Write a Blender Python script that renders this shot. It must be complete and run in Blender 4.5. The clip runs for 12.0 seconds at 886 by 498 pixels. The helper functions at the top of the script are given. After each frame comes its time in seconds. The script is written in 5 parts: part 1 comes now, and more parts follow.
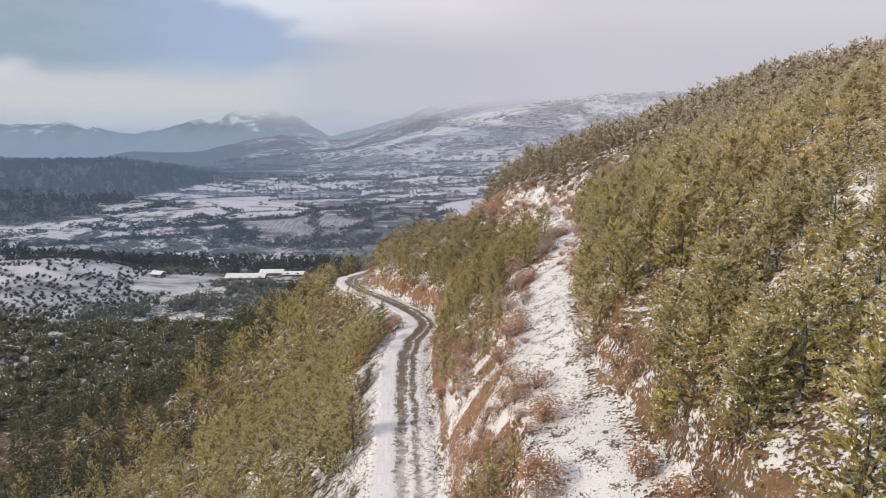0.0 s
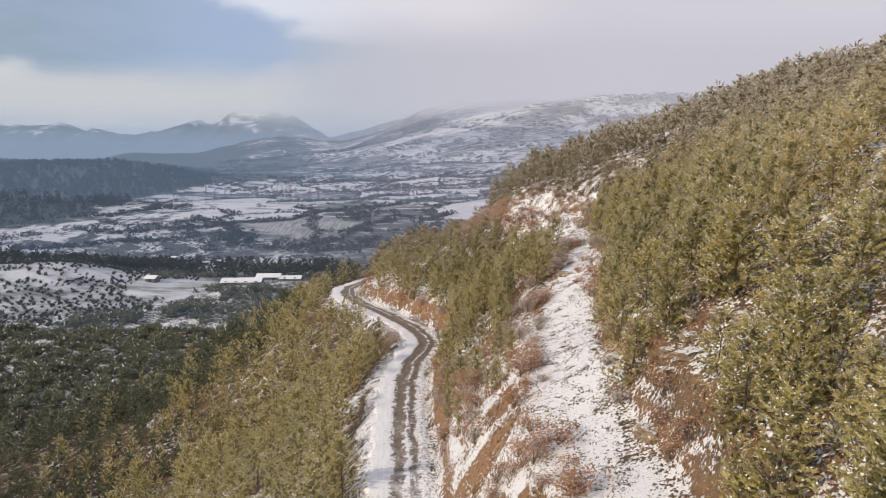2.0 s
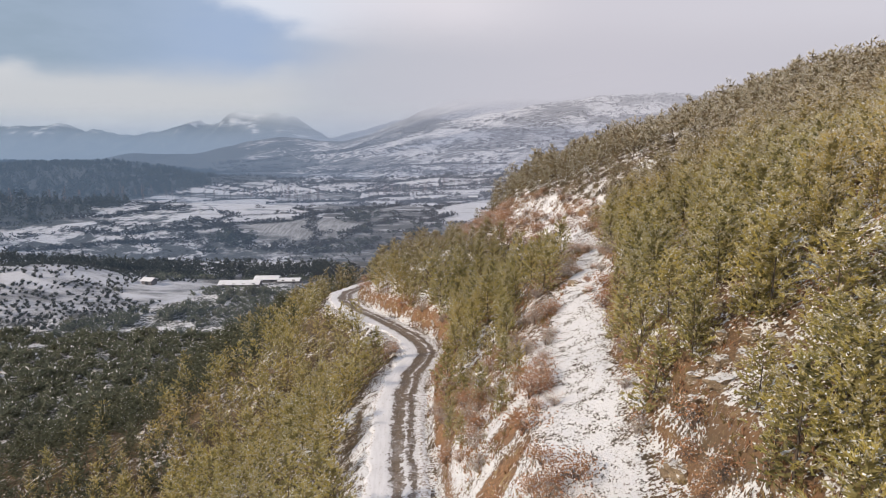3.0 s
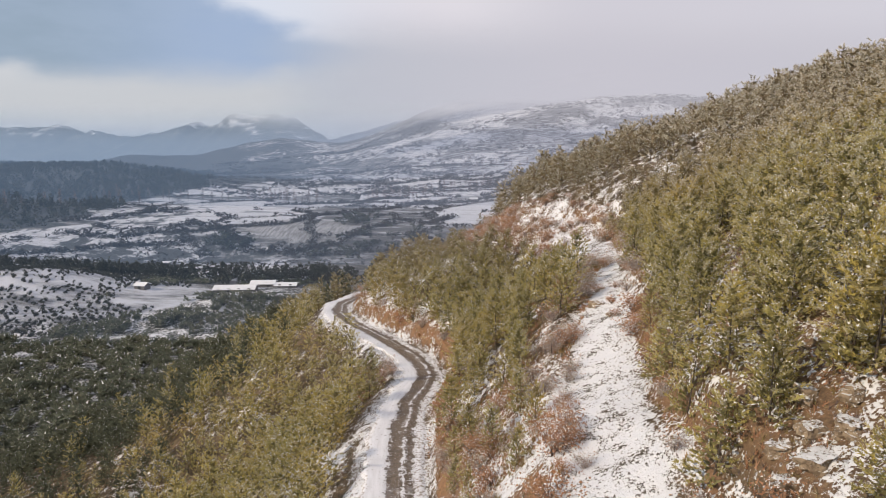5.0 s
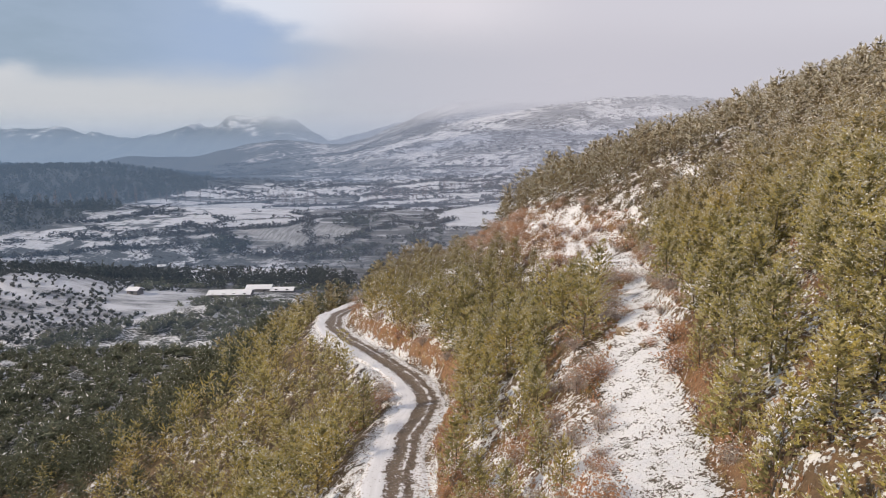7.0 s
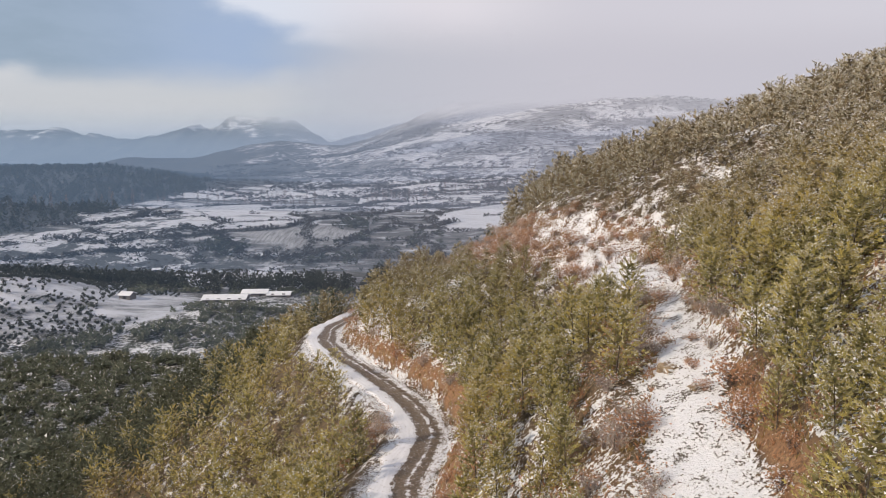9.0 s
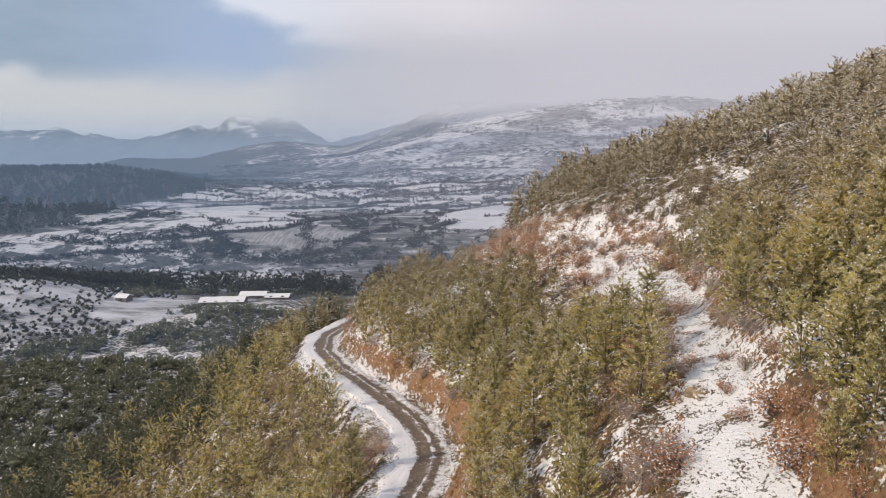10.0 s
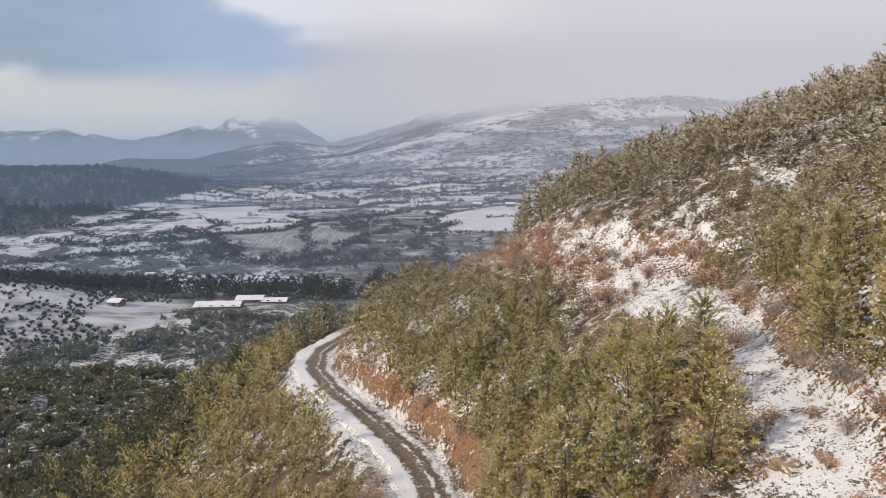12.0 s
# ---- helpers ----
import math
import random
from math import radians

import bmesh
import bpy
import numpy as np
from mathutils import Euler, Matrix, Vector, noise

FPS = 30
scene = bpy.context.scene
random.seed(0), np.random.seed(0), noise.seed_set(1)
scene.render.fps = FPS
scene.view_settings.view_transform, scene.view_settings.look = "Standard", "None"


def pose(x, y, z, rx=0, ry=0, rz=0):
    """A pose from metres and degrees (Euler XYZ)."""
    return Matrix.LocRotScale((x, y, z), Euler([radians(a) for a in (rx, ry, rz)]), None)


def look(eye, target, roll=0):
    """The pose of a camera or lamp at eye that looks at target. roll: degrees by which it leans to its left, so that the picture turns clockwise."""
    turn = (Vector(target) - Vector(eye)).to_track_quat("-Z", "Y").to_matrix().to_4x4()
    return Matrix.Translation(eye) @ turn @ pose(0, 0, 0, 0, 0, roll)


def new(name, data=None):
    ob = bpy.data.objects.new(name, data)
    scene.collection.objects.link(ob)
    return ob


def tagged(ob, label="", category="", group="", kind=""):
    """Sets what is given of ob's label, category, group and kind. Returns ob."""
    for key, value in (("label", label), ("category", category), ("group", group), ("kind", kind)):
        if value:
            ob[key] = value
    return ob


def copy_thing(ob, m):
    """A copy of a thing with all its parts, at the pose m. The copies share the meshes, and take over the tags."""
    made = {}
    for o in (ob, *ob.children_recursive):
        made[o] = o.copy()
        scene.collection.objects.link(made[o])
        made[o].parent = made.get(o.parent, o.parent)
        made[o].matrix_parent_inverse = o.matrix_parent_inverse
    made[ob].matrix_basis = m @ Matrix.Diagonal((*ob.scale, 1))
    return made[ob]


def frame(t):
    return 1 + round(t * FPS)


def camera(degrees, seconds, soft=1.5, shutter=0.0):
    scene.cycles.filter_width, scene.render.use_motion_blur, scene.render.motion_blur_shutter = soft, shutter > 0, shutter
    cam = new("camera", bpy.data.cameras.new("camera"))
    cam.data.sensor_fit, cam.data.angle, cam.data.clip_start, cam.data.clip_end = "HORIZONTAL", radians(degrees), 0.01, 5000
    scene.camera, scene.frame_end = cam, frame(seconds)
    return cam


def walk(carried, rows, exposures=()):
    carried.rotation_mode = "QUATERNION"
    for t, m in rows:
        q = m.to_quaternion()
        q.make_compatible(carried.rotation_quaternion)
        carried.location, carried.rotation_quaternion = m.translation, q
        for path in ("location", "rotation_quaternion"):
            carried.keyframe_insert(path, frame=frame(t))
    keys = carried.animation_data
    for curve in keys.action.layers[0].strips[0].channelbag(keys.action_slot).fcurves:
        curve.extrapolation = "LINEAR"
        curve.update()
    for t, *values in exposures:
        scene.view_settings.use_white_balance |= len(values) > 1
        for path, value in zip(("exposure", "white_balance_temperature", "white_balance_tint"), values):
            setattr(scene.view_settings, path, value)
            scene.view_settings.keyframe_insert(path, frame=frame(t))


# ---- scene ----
cam = camera(70, 12.0, soft=0.85)
PATH = [
    (0, (0.0, 0.0, 100.0), (0.0, 49.338, 91.892), 0.000),
    (0.5, (-0.059, 1.788, 100.082), (-0.064, 51.128, 91.988), -0.003),
    (1, (-0.116, 3.583, 100.151), (-0.125, 52.926, 92.073), -0.005),
    (1.5, (-0.172, 5.385, 100.208), (-0.183, 54.732, 92.149), -0.006),
    (2, (-0.227, 7.196, 100.253), (-0.24, 56.545, 92.216), -0.007),
    (2.5, (-0.28, 9.013, 100.288), (-0.295, 58.366, 92.274), -0.006),
    (3, (-0.334, 10.837, 100.313), (-0.349, 60.195, 92.324), -0.006),
    (3.5, (-0.387, 12.668, 100.329), (-0.403, 62.03, 92.366), -0.005),
    (4, (-0.441, 14.506, 100.337), (-0.457, 63.873, 92.401), -0.004),
    (4.5, (-0.495, 16.351, 100.338), (-0.511, 65.722, 92.429), -0.003),
    (5, (-0.551, 18.202, 100.332), (-0.567, 67.577, 92.45), -0.003),
    (5.5, (-0.608, 20.06, 100.32), (-0.625, 69.439, 92.466), -0.003),
    (6, (-0.667, 21.923, 100.303), (-0.685, 71.307, 92.476), -0.003),
    (6.5, (-0.727, 23.793, 100.282), (-0.747, 73.18, 92.481), -0.004),
    (7, (-0.791, 25.668, 100.257), (-0.813, 75.06, 92.482), -0.007),
    (7.5, (-0.857, 27.549, 100.23), (-0.883, 76.945, 92.478), -0.010),
    (8, (-0.927, 29.436, 100.2), (-0.957, 78.835, 92.471), -0.014),
    (8.5, (-1.0, 31.328, 100.17), (-1.036, 80.73, 92.461), -0.020),
    (9, (-1.077, 33.225, 100.139), (-1.12, 82.63, 92.448), -0.027),
    (9.5, (-1.159, 35.127, 100.108), (-1.211, 84.534, 92.433), -0.036),
    (10, (-1.245, 37.034, 100.079), (-1.308, 86.444, 92.416), -0.047),
    (10.5, (-1.336, 38.946, 100.051), (-1.412, 88.357, 92.398), -0.060),
    (11, (-1.433, 40.863, 100.027), (-1.523, 90.274, 92.378), -0.075),
    (11.5, (-1.536, 42.784, 100.005), (-1.643, 92.195, 92.359), -0.093),
    (12, (-1.644, 44.709, 99.988), (-1.771, 94.12, 92.339), -0.113),
]
walk(cam, [(t, look(eye, target, roll)) for t, eye, target, roll in PATH])

# ---- light: hazy winter sun from behind and to one side, under broken cloud ----
SUN_FROM = Vector((-0.76, -0.44, 0.50)).normalized()
sun_data = bpy.data.lights.new("sun", "SUN")
sun_data.energy, sun_data.angle, sun_data.color = 3.55, radians(1.2), (1.0, 0.83, 0.635)
sun = new("sun", sun_data)
sun.matrix_world = look(SUN_FROM * 300, (0, 0, 0))

world = bpy.data.worlds.new("sky")
scene.world = world
world.use_nodes = True


class Nodes:
    """Short hand for building a node tree."""

    def __init__(self, tree):
        self.tree = tree
        tree.nodes.clear()

    def add(self, kind, **values):
        node = self.tree.nodes.new(kind)
        for key, value in values.items():
            if key in node.inputs:
                self.plug(node.inputs[key], value)
        return node

    def plug(self, socket, value):
        if isinstance(value, bpy.types.NodeSocket):
            self.tree.links.new(value, socket)
        elif isinstance(value, (tuple, list)) and len(value) == 3 and socket.type == "RGBA":
            socket.default_value = (*value, 1)
        else:
            socket.default_value = value

    def math(self, op, a, b=0.0, c=0.0, clamp=False):
        node = self.tree.nodes.new("ShaderNodeMath")
        node.operation, node.use_clamp = op, clamp
        for socket, value in zip(node.inputs, (a, b, c)):
            self.plug(socket, value)
        return node.outputs[0]

    def step(self, value, low, high, to_low=0.0, to_high=1.0):
        node = self.tree.nodes.new("ShaderNodeMapRange")
        node.interpolation_type = "SMOOTHSTEP"
        for name, v in (("Value", value), ("From Min", low), ("From Max", high), ("To Min", to_low), ("To Max", to_high)):
            self.plug(node.inputs[name], v)
        return node.outputs["Result"]

    def mix(self, factor, a, b, blend="MIX"):
        node = self.tree.nodes.new("ShaderNodeMix")
        node.data_type, node.blend_type = "RGBA", blend
        self.plug(node.inputs[0], factor)
        self.plug(node.inputs[6], a)
        self.plug(node.inputs[7], b)
        return node.outputs[2]

    def noise(self, vector, scale, detail=4.0, rough=0.55, distort=0.0):
        node = self.tree.nodes.new("ShaderNodeTexNoise")
        for name, v in (("Vector", vector), ("Scale", scale), ("Detail", detail), ("Roughness", rough), ("Distortion", distort)):
            self.plug(node.inputs[name], v)
        return node.outputs["Fac"]

    def scaled(self, vector, x, y, z):
        node = self.tree.nodes.new("ShaderNodeVectorMath")
        node.operation = "MULTIPLY"
        self.plug(node.inputs[0], vector)
        node.inputs[1].default_value = (x, y, z)
        return node.outputs[0]

    def split(self, vector):
        node = self.tree.nodes.new("ShaderNodeSeparateXYZ")
        self.plug(node.inputs[0], vector)
        return node.outputs


def cloudy_sky(k):
    """Cloud colour for a direction, shared by the sky and the cloud bank: returns the colour socket."""
    coord = k.add("ShaderNodeTexCoord").outputs["Generated"]
    warp = k.noise(k.scaled(coord, 1, 1, 2.2), 3.0, 5.0, 0.55)
    fine = k.noise(k.scaled(coord, 1, 1, 3.0), 9.0, 6.0, 0.6)
    x, y, z = k.split(coord)
    ahead = k.math("MAXIMUM", k.math("ABSOLUTE", y), 0.15)
    side = k.math("DIVIDE", x, ahead)
    wob = k.math("ADD", k.math("MULTIPLY", k.math("SUBTRACT", warp, 0.5), 0.10), k.math("MULTIPLY", k.math("SUBTRACT", fine, 0.5), 0.03))
    rise = k.math("ADD", k.math("DIVIDE", z, ahead), wob)
    side = k.math("ADD", side, k.math("MULTIPLY", k.math("SUBTRACT", warp, 0.5), 0.16))
    # pale fog below, mauve towards the hill
    col = k.mix(k.step(side, -0.30, 0.20), (0.575, 0.595, 0.630), (0.605, 0.580, 0.635))
    col = k.mix(k.math("MULTIPLY", k.step(warp, 0.35, 0.65), 0.25), col, (0.640, 0.625, 0.660))
    # the slate cloud: a soft lower edge, thinning towards the hill
    slate = k.math("MULTIPLY", k.step(rise, 0.095, 0.130), k.step(side, 0.14, -0.30))
    slate = k.math("MULTIPLY", slate, k.math("SUBTRACT", 1.0, k.math("MULTIPLY", k.step(side, -0.60, -0.66), k.step(rise, 0.150, 0.125))))
    shade = k.mix(k.step(side, -0.62, -0.30), (0.270, 0.352, 0.455), (0.325, 0.420, 0.605))
    shade = k.mix(k.math("MULTIPLY", k.step(fine, 0.3, 0.7), 0.30), shade, (0.37, 0.455, 0.60))
    col = k.mix(k.math("MULTIPLY", slate, 0.94), col, shade)
    # sunlit cloud tops showing over its slanting upper edge
    over = k.math("ADD", rise, k.math("MULTIPLY", side, 0.30))
    tops = k.math("MULTIPLY", k.step(over, 0.088, 0.130), k.math("MULTIPLY", k.step(side, -0.385, -0.335), k.step(side, 0.22, 0.02)))
    tops = k.math("MULTIPLY", tops, k.step(rise, 0.110, 0.150))
    return k.mix(k.math("MULTIPLY", tops, 0.85), col, k.mix(k.step(side, -0.3, 0.0), (0.735, 0.755, 0.825), (0.730, 0.690, 0.735)))


k = Nodes(world.node_tree)
sky = k.add("ShaderNodeTexSky")
sky.sky_type, sky.sun_disc = "NISHITA", False
sky.sun_elevation = math.asin(SUN_FROM.z)
sky.sun_rotation = math.atan2(SUN_FROM.x, SUN_FROM.y)
blue = k.add("ShaderNodeBackground", Color=sky.outputs[0], Strength=0.08)
grey = k.add("ShaderNodeBackground", Color=cloudy_sky(k), Strength=1.10)
both = k.add("ShaderNodeMixShader")
k.plug(both.inputs[0], 0.93)
k.plug(both.inputs[1], blue.outputs[0])
k.plug(both.inputs[2], grey.outputs[0])
k.plug(k.add("ShaderNodeOutputWorld").inputs[0], both.outputs[0])

# ---- the lie of the land ----


def smooth(a, b, v):
    s = np.clip((np.asarray(v, float) - a) / (b - a), 0, 1)
    return s * s * (3 - 2 * s)


def curve(v, table):
    """A smooth curve through a few (place, value) pairs."""
    xs, ys = np.array(table, float).T
    m = np.gradient(ys, xs)
    v = np.clip(np.asarray(v, float), xs[0], xs[-1])
    i = np.clip(np.searchsorted(xs, v) - 1, 0, len(xs) - 2)
    h = xs[i + 1] - xs[i]
    s = (v - xs[i]) / h
    return (ys[i] * (1 + 2 * s) * (1 - s) ** 2 + ys[i + 1] * s * s * (3 - 2 * s)
            + h * m[i] * s * (1 - s) ** 2 - h * m[i + 1] * s * s * (1 - s))


def rough(x, y, size, seed=0):
    """Smooth value noise in -1..1 with features of about that size."""
    x, y = np.asarray(x, float) / size + 13.7 * seed, np.asarray(y, float) / size - 7.3 * seed
    i, j = np.floor(x), np.floor(y)
    f, g = x - i, y - j
    f, g = f * f * (3 - 2 * f), g * g * (3 - 2 * g)

    def value(a, b):
        s = np.sin(a * 127.1 + b * 311.7 + seed * 17.3) * 43758.5453
        return (s - np.floor(s)) * 2 - 1

    return (value(i, j) * (1 - f) + value(i + 1, j) * f) * (1 - g) + (value(i, j + 1) * (1 - f) + value(i + 1, j + 1) * f) * g


ROAD = [(-60, 1), (0, -1.5), (30, -2.6), (40, -2.8), (46, -3.2), (58, -4.0), (69.5, -4.5), (78, -4.3), (87, -2.9), (93, -4.1), (101, -8.2),
        (109, -13.0), (119.5, -17.9), (128, -19.1), (138, -18.2), (150, -15), (170, -4), (200, 12), (240, 25)]
ROAD_Z = [(-60, 78), (20, 76.6), (60, 76), (93, 74.3), (105, 74), (115, 73.5), (128, 72.5), (141, 71), (170, 69), (240, 62)]
STRIP = [(-60, 3), (0, 5.5), (31, 7.5), (50, 8.3), (68, 11.3), (85, 15), (97, 18), (104, 16.5), (110, 12.5), (118, 8.5), (128, 6), (140, 4), (170, 2)]
STRIP_Z = [(-60, 83), (10, 84.2), (31, 84.9), (50, 85.7), (71, 87.6), (85, 88), (98, 87.8), (110, 88.3), (120, 88.5), (135, 87), (170, 80)]
CLEAR_L = [(-60, -2.6), (25, -2.5), (50, -2.6), (55, -2.3), (60, -1.7), (65, -0.9), (70, 0.1), (75, 0.6), (80, 1.2), (85, 1.4), (89, -2.6), (98, -2.8), (108, -1.5), (170, -1)]
CLEAR_R = [(-60, 1.8), (25, 1.8), (42, 1.9), (55, 2.6), (65, 2.8), (72, 3.0), (80, 3.4), (88, 2.9), (98, 1.0), (108, 1.2), (170, 1)]
CREST = [(-200, 34), (-100, 38), (-66, 46), (-44, 59), (-30, 66), (-19, 71), (-10.5, 77), (0, 82), (7, 85.5), (14, 92), (25, 96.5), (40, 101.5), (66, 109.6), (98, 119.3), (120, 127), (300, 165)]
LEFT = [(0, 0), (3, 0), (6, 2.2), (10, 5.5), (17, 11), (27, 16), (45, 21), (70, 28), (100, 36), (160, 44), (400, 50)]


def road_x(y):
    return curve(y, ROAD)


def road_u(x, y):
    """Distance to the right of the road's middle."""
    turn = (road_x(y + 1.5) - road_x(y - 1.5)) / 3
    return (x - road_x(y)) / np.sqrt(1 + turn * turn)


def valley(x, y):
    v = curve(y, [(-400, 36), (100, 40), (190, 37), (240, 31), (300, 31), (360, 29), (420, 30), (480, 40), (525, 43), (800, 45), (1150, 49), (1600, 60), (2600, 78), (4900, 70)])
    bump = lambda cx, cy, h, rx, ry: h * np.exp(-((x - cx) / rx) ** 2 - ((y - cy) / ry) ** 2)  # noqa: E731
    v = v + bump(-196, 300, 15, 52, 42) + bump(-84, 290, 6, 50, 42) + bump(-330, 380, 10, 90, 80)
    v = v + bump(-760, 1000, 32, 300, 300) + bump(-480, 850, 14, 130, 220) + bump(-1300, 1300, 45, 400, 400)
    a = x / np.maximum(y, 50)
    hill = curve(a, [(-2, 0), (-0.33, 0), (-0.13, 76), (-0.02, 182), (0.07, 246), (0.2, 305), (0.5, 350), (2, 370)])
    v = v + hill * smooth(780, 2700, y) ** 0.85
    v = v + bump(-640, 2100, 34, 160, 200) + bump(-1000, 2000, 30, 200, 150)
    far = smooth(350, 1500, y)
    v = v + rough(x, y, 60, 3) * (1.2 + 4 * far) + rough(x, y, 23, 4) * 0.8 + rough(x, y, 210, 5) * (1 + 11 * far) + (rough(x, y, 420, 9) * 9 + rough(x, y, 130, 10) * 9 + rough(x, y, 55, 12) * 5) * smooth(1500, 2600, y)
    return v


def ground_z(x, y):
    x, y = np.asarray(x, float), np.asarray(y, float)
    u, zr = road_u(x, y), curve(y, ROAD_Z)
    xs, zs = curve(y, STRIP), curve(y, STRIP_Z)
    # hillside between road and clearing, the clearing itself, and the slope above it
    left_edge, right_edge = xs - 3.0, xs + 2.9
    low_x = road_x(y) + 3.6
    span = np.maximum(left_edge - low_x, 1.0)
    f = np.clip((x - low_x) / span, 0, 1)
    between = (zr + 2.4) * (1 - f) + (zs - 1.2) * f
    bank = 1.7 * smooth(70, 45, y) + 0.4
    above = zs + 1.0 + bank * smooth(0, 1.3, x - right_edge) + 20 * (1 - np.exp(-np.maximum(x - right_edge, 0) * 0.036)) + 0.10 * np.maximum(x - right_edge, 0)
    bench = zs + (x - xs) * 0.37
    near = np.where(x < left_edge, between, np.where(x < right_edge, bench, above))
    near = np.where(u < 3.2, zr - curve(-np.minimum(u, 0), LEFT), near)
    crest = curve(x, CREST)
    w = smooth(96, 136, y)
    z = near * (1 - w) + crest * w
    z = z + rough(x, y, 9, 1) * 0.45 + rough(x, y, 3.1, 2) * 0.22 + rough(x, y, 1.3, 6) * 0.10 + rough(x, y, 26, 7) * 0.7
    # beyond the crest
    back = np.maximum(y - 142 - 6 * rough(x, y, 40, 11), 0)
    z = z - 0.50 * back * back / (back + 12)
    # road cut into the slope
    upper = zr + np.maximum(u - 2.5, 0) * 1.5 + 0.0 * x
    lower = zr - np.maximum(-u - 2.6, 0) * 0.85
    cut = np.clip(z, lower, upper + 0.25 * rough(x, y, 1.7, 8) * smooth(2.5, 4, u))
    z = np.where((y < 172) & (np.abs(u) < 25), cut, z)
    behind = np.maximum(-30 - y, 0)
    z = z - 0.1 * behind
    v = valley(x, y)
    d = z - v
    return v + 0.5 * (d + np.sqrt(d * d + 16)) - 2 * np.exp(-d * d / 200)

# ---- materials ----


def material(name):
    m = bpy.data.materials.new(name)
    m.use_nodes = True
    return m, Nodes(m.node_tree)


def finish(k, color, roughness=0.9, bump=None, strength=0.3, distance=0.05, **more):
    shader = k.add("ShaderNodeBsdfPrincipled")
    k.plug(shader.inputs["Base Color"], color)
    k.plug(shader.inputs["Roughness"], roughness)
    k.plug(shader.inputs["Specular IOR Level"], 0.25)
    for key, value in more.items():
        k.plug(shader.inputs[key.replace("_", " ")], value)
    if bump is not None:
        b = k.add("ShaderNodeBump", Strength=strength, Distance=distance, Height=bump)
        k.plug(shader.inputs["Normal"], b.outputs[0])
    k.plug(k.add("ShaderNodeOutputMaterial").inputs[0], shader.outputs[0])
    return shader


def ground_material():
    m, k = material("snowy_hillside")
    geo = k.add("ShaderNodeNewGeometry")
    pos = geo.outputs["Position"]
    up = k.split(geo.outputs["Normal"])[2]
    zone = k.add("ShaderNodeAttribute")
    zone.attribute_name = "cover"
    zr, zg, zb = k.add("ShaderNodeSeparateColor", Color=zone.outputs["Color"]).outputs[:3]
    zone2 = k.add("ShaderNodeAttribute")
    zone2.attribute_name = "woods"
    woods = zone2.outputs["Fac"]
    big = k.noise(pos, 0.16, 5, 0.6)
    mid = k.noise(pos, 0.9, 6, 0.62)
    fine = k.noise(pos, 5.0, 6, 0.65)
    grit = k.noise(pos, 22.0, 3, 0.6)
    # bare soil, leaf litter and dry grass
    soil = k.mix(k.step(mid, 0.35, 0.65), (0.075, 0.060, 0.042), (0.18, 0.125, 0.075))
    soil = k.mix(k.step(fine, 0.45, 0.75), soil, (0.25, 0.185, 0.11))
    red = k.mix(k.step(fine, 0.40, 0.60), (0.13, 0.075, 0.045), (0.34, 0.18, 0.095))
    red = k.mix(k.step(k.noise(pos, 2.1, 4, 0.6), 0.52, 0.62), red, (0.36, 0.26, 0.14))
    soil = k.mix(k.math("MULTIPLY", zg, k.step(mid, 0.25, 0.55)), soil, red)
    clay = k.mix(k.step(fine, 0.3, 0.7), (0.40, 0.225, 0.125), (0.19, 0.112, 0.066))
    clay = k.mix(k.step(mid, 0.46, 0.56), clay, red)
    clay = k.mix(k.step(grit, 0.55, 0.8), clay, (0.50, 0.33, 0.20))
    clay = k.mix(k.math("MULTIPLY", k.step(k.noise(pos, 8.0, 6, 0.72), 0.50, 0.60), 0.65), clay, (0.07, 0.05, 0.033))
    steep = k.step(k.math("ADD", up, k.math("MULTIPLY", k.math("SUBTRACT", mid, 0.5), 0.35)), 0.76, 0.60)
    steep = k.math("MULTIPLY", steep, k.math("MULTIPLY", zg, k.math("SUBTRACT", 1.0, zb)))
    soil = k.mix(steep, soil, clay)
    # valley wood soil: dark litter, painted darker still for the cloud shade
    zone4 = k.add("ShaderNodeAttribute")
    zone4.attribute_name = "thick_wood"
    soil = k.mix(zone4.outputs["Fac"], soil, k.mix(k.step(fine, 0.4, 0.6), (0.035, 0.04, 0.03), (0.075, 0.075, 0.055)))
    # snow lies thick on the clearing, in patches elsewhere
    amount = k.math("ADD", k.math("MULTIPLY", k.math("SUBTRACT", fine, 0.5), 1.1), k.math("MULTIPLY", k.math("SUBTRACT", mid, 0.5), 1.0))
    amount = k.math("ADD", amount, k.math("MULTIPLY", k.math("SUBTRACT", big, 0.5), 0.9))
    amount = k.math("ADD", amount, k.math("MULTIPLY", zr, 0.42))
    amount = k.math("ADD", amount, k.math("MULTIPLY", zg, 0.09))
    amount = k.math("ADD", amount, k.math("MULTIPLY", zone4.outputs["Fac"], 0.02))
    amount = k.math("SUBTRACT", amount, k.math("MULTIPLY", k.math("MULTIPLY", steep, 0.32), k.step(zr, 0.6, 0.2)))
    amount = k.math("ADD", amount, k.math("MULTIPLY", k.math("MULTIPLY", k.math("SUBTRACT", fine, 0.5), 1.3), zg))
    # stones, stalks and hollows painted dark break the snow of the clearing
    peck = k.noise(k.scaled(pos, 1.0, 0.85, 1.0), 7.5, 5, 0.78)
    amount = k.math("SUBTRACT", amount, k.math("MULTIPLY", k.step(k.math("ADD", peck, k.math("MULTIPLY", k.math("SUBTRACT", mid, 0.5), 0.80)), 0.53, 0.66), k.math("MULTIPLY", k.math("MULTIPLY", k.math("MAXIMUM", zr, 0.0), 1.3), k.step(zone4.outputs["Fac"], 0.25, 0.05))))
    snow = k.step(amount, 0.0, 0.10)
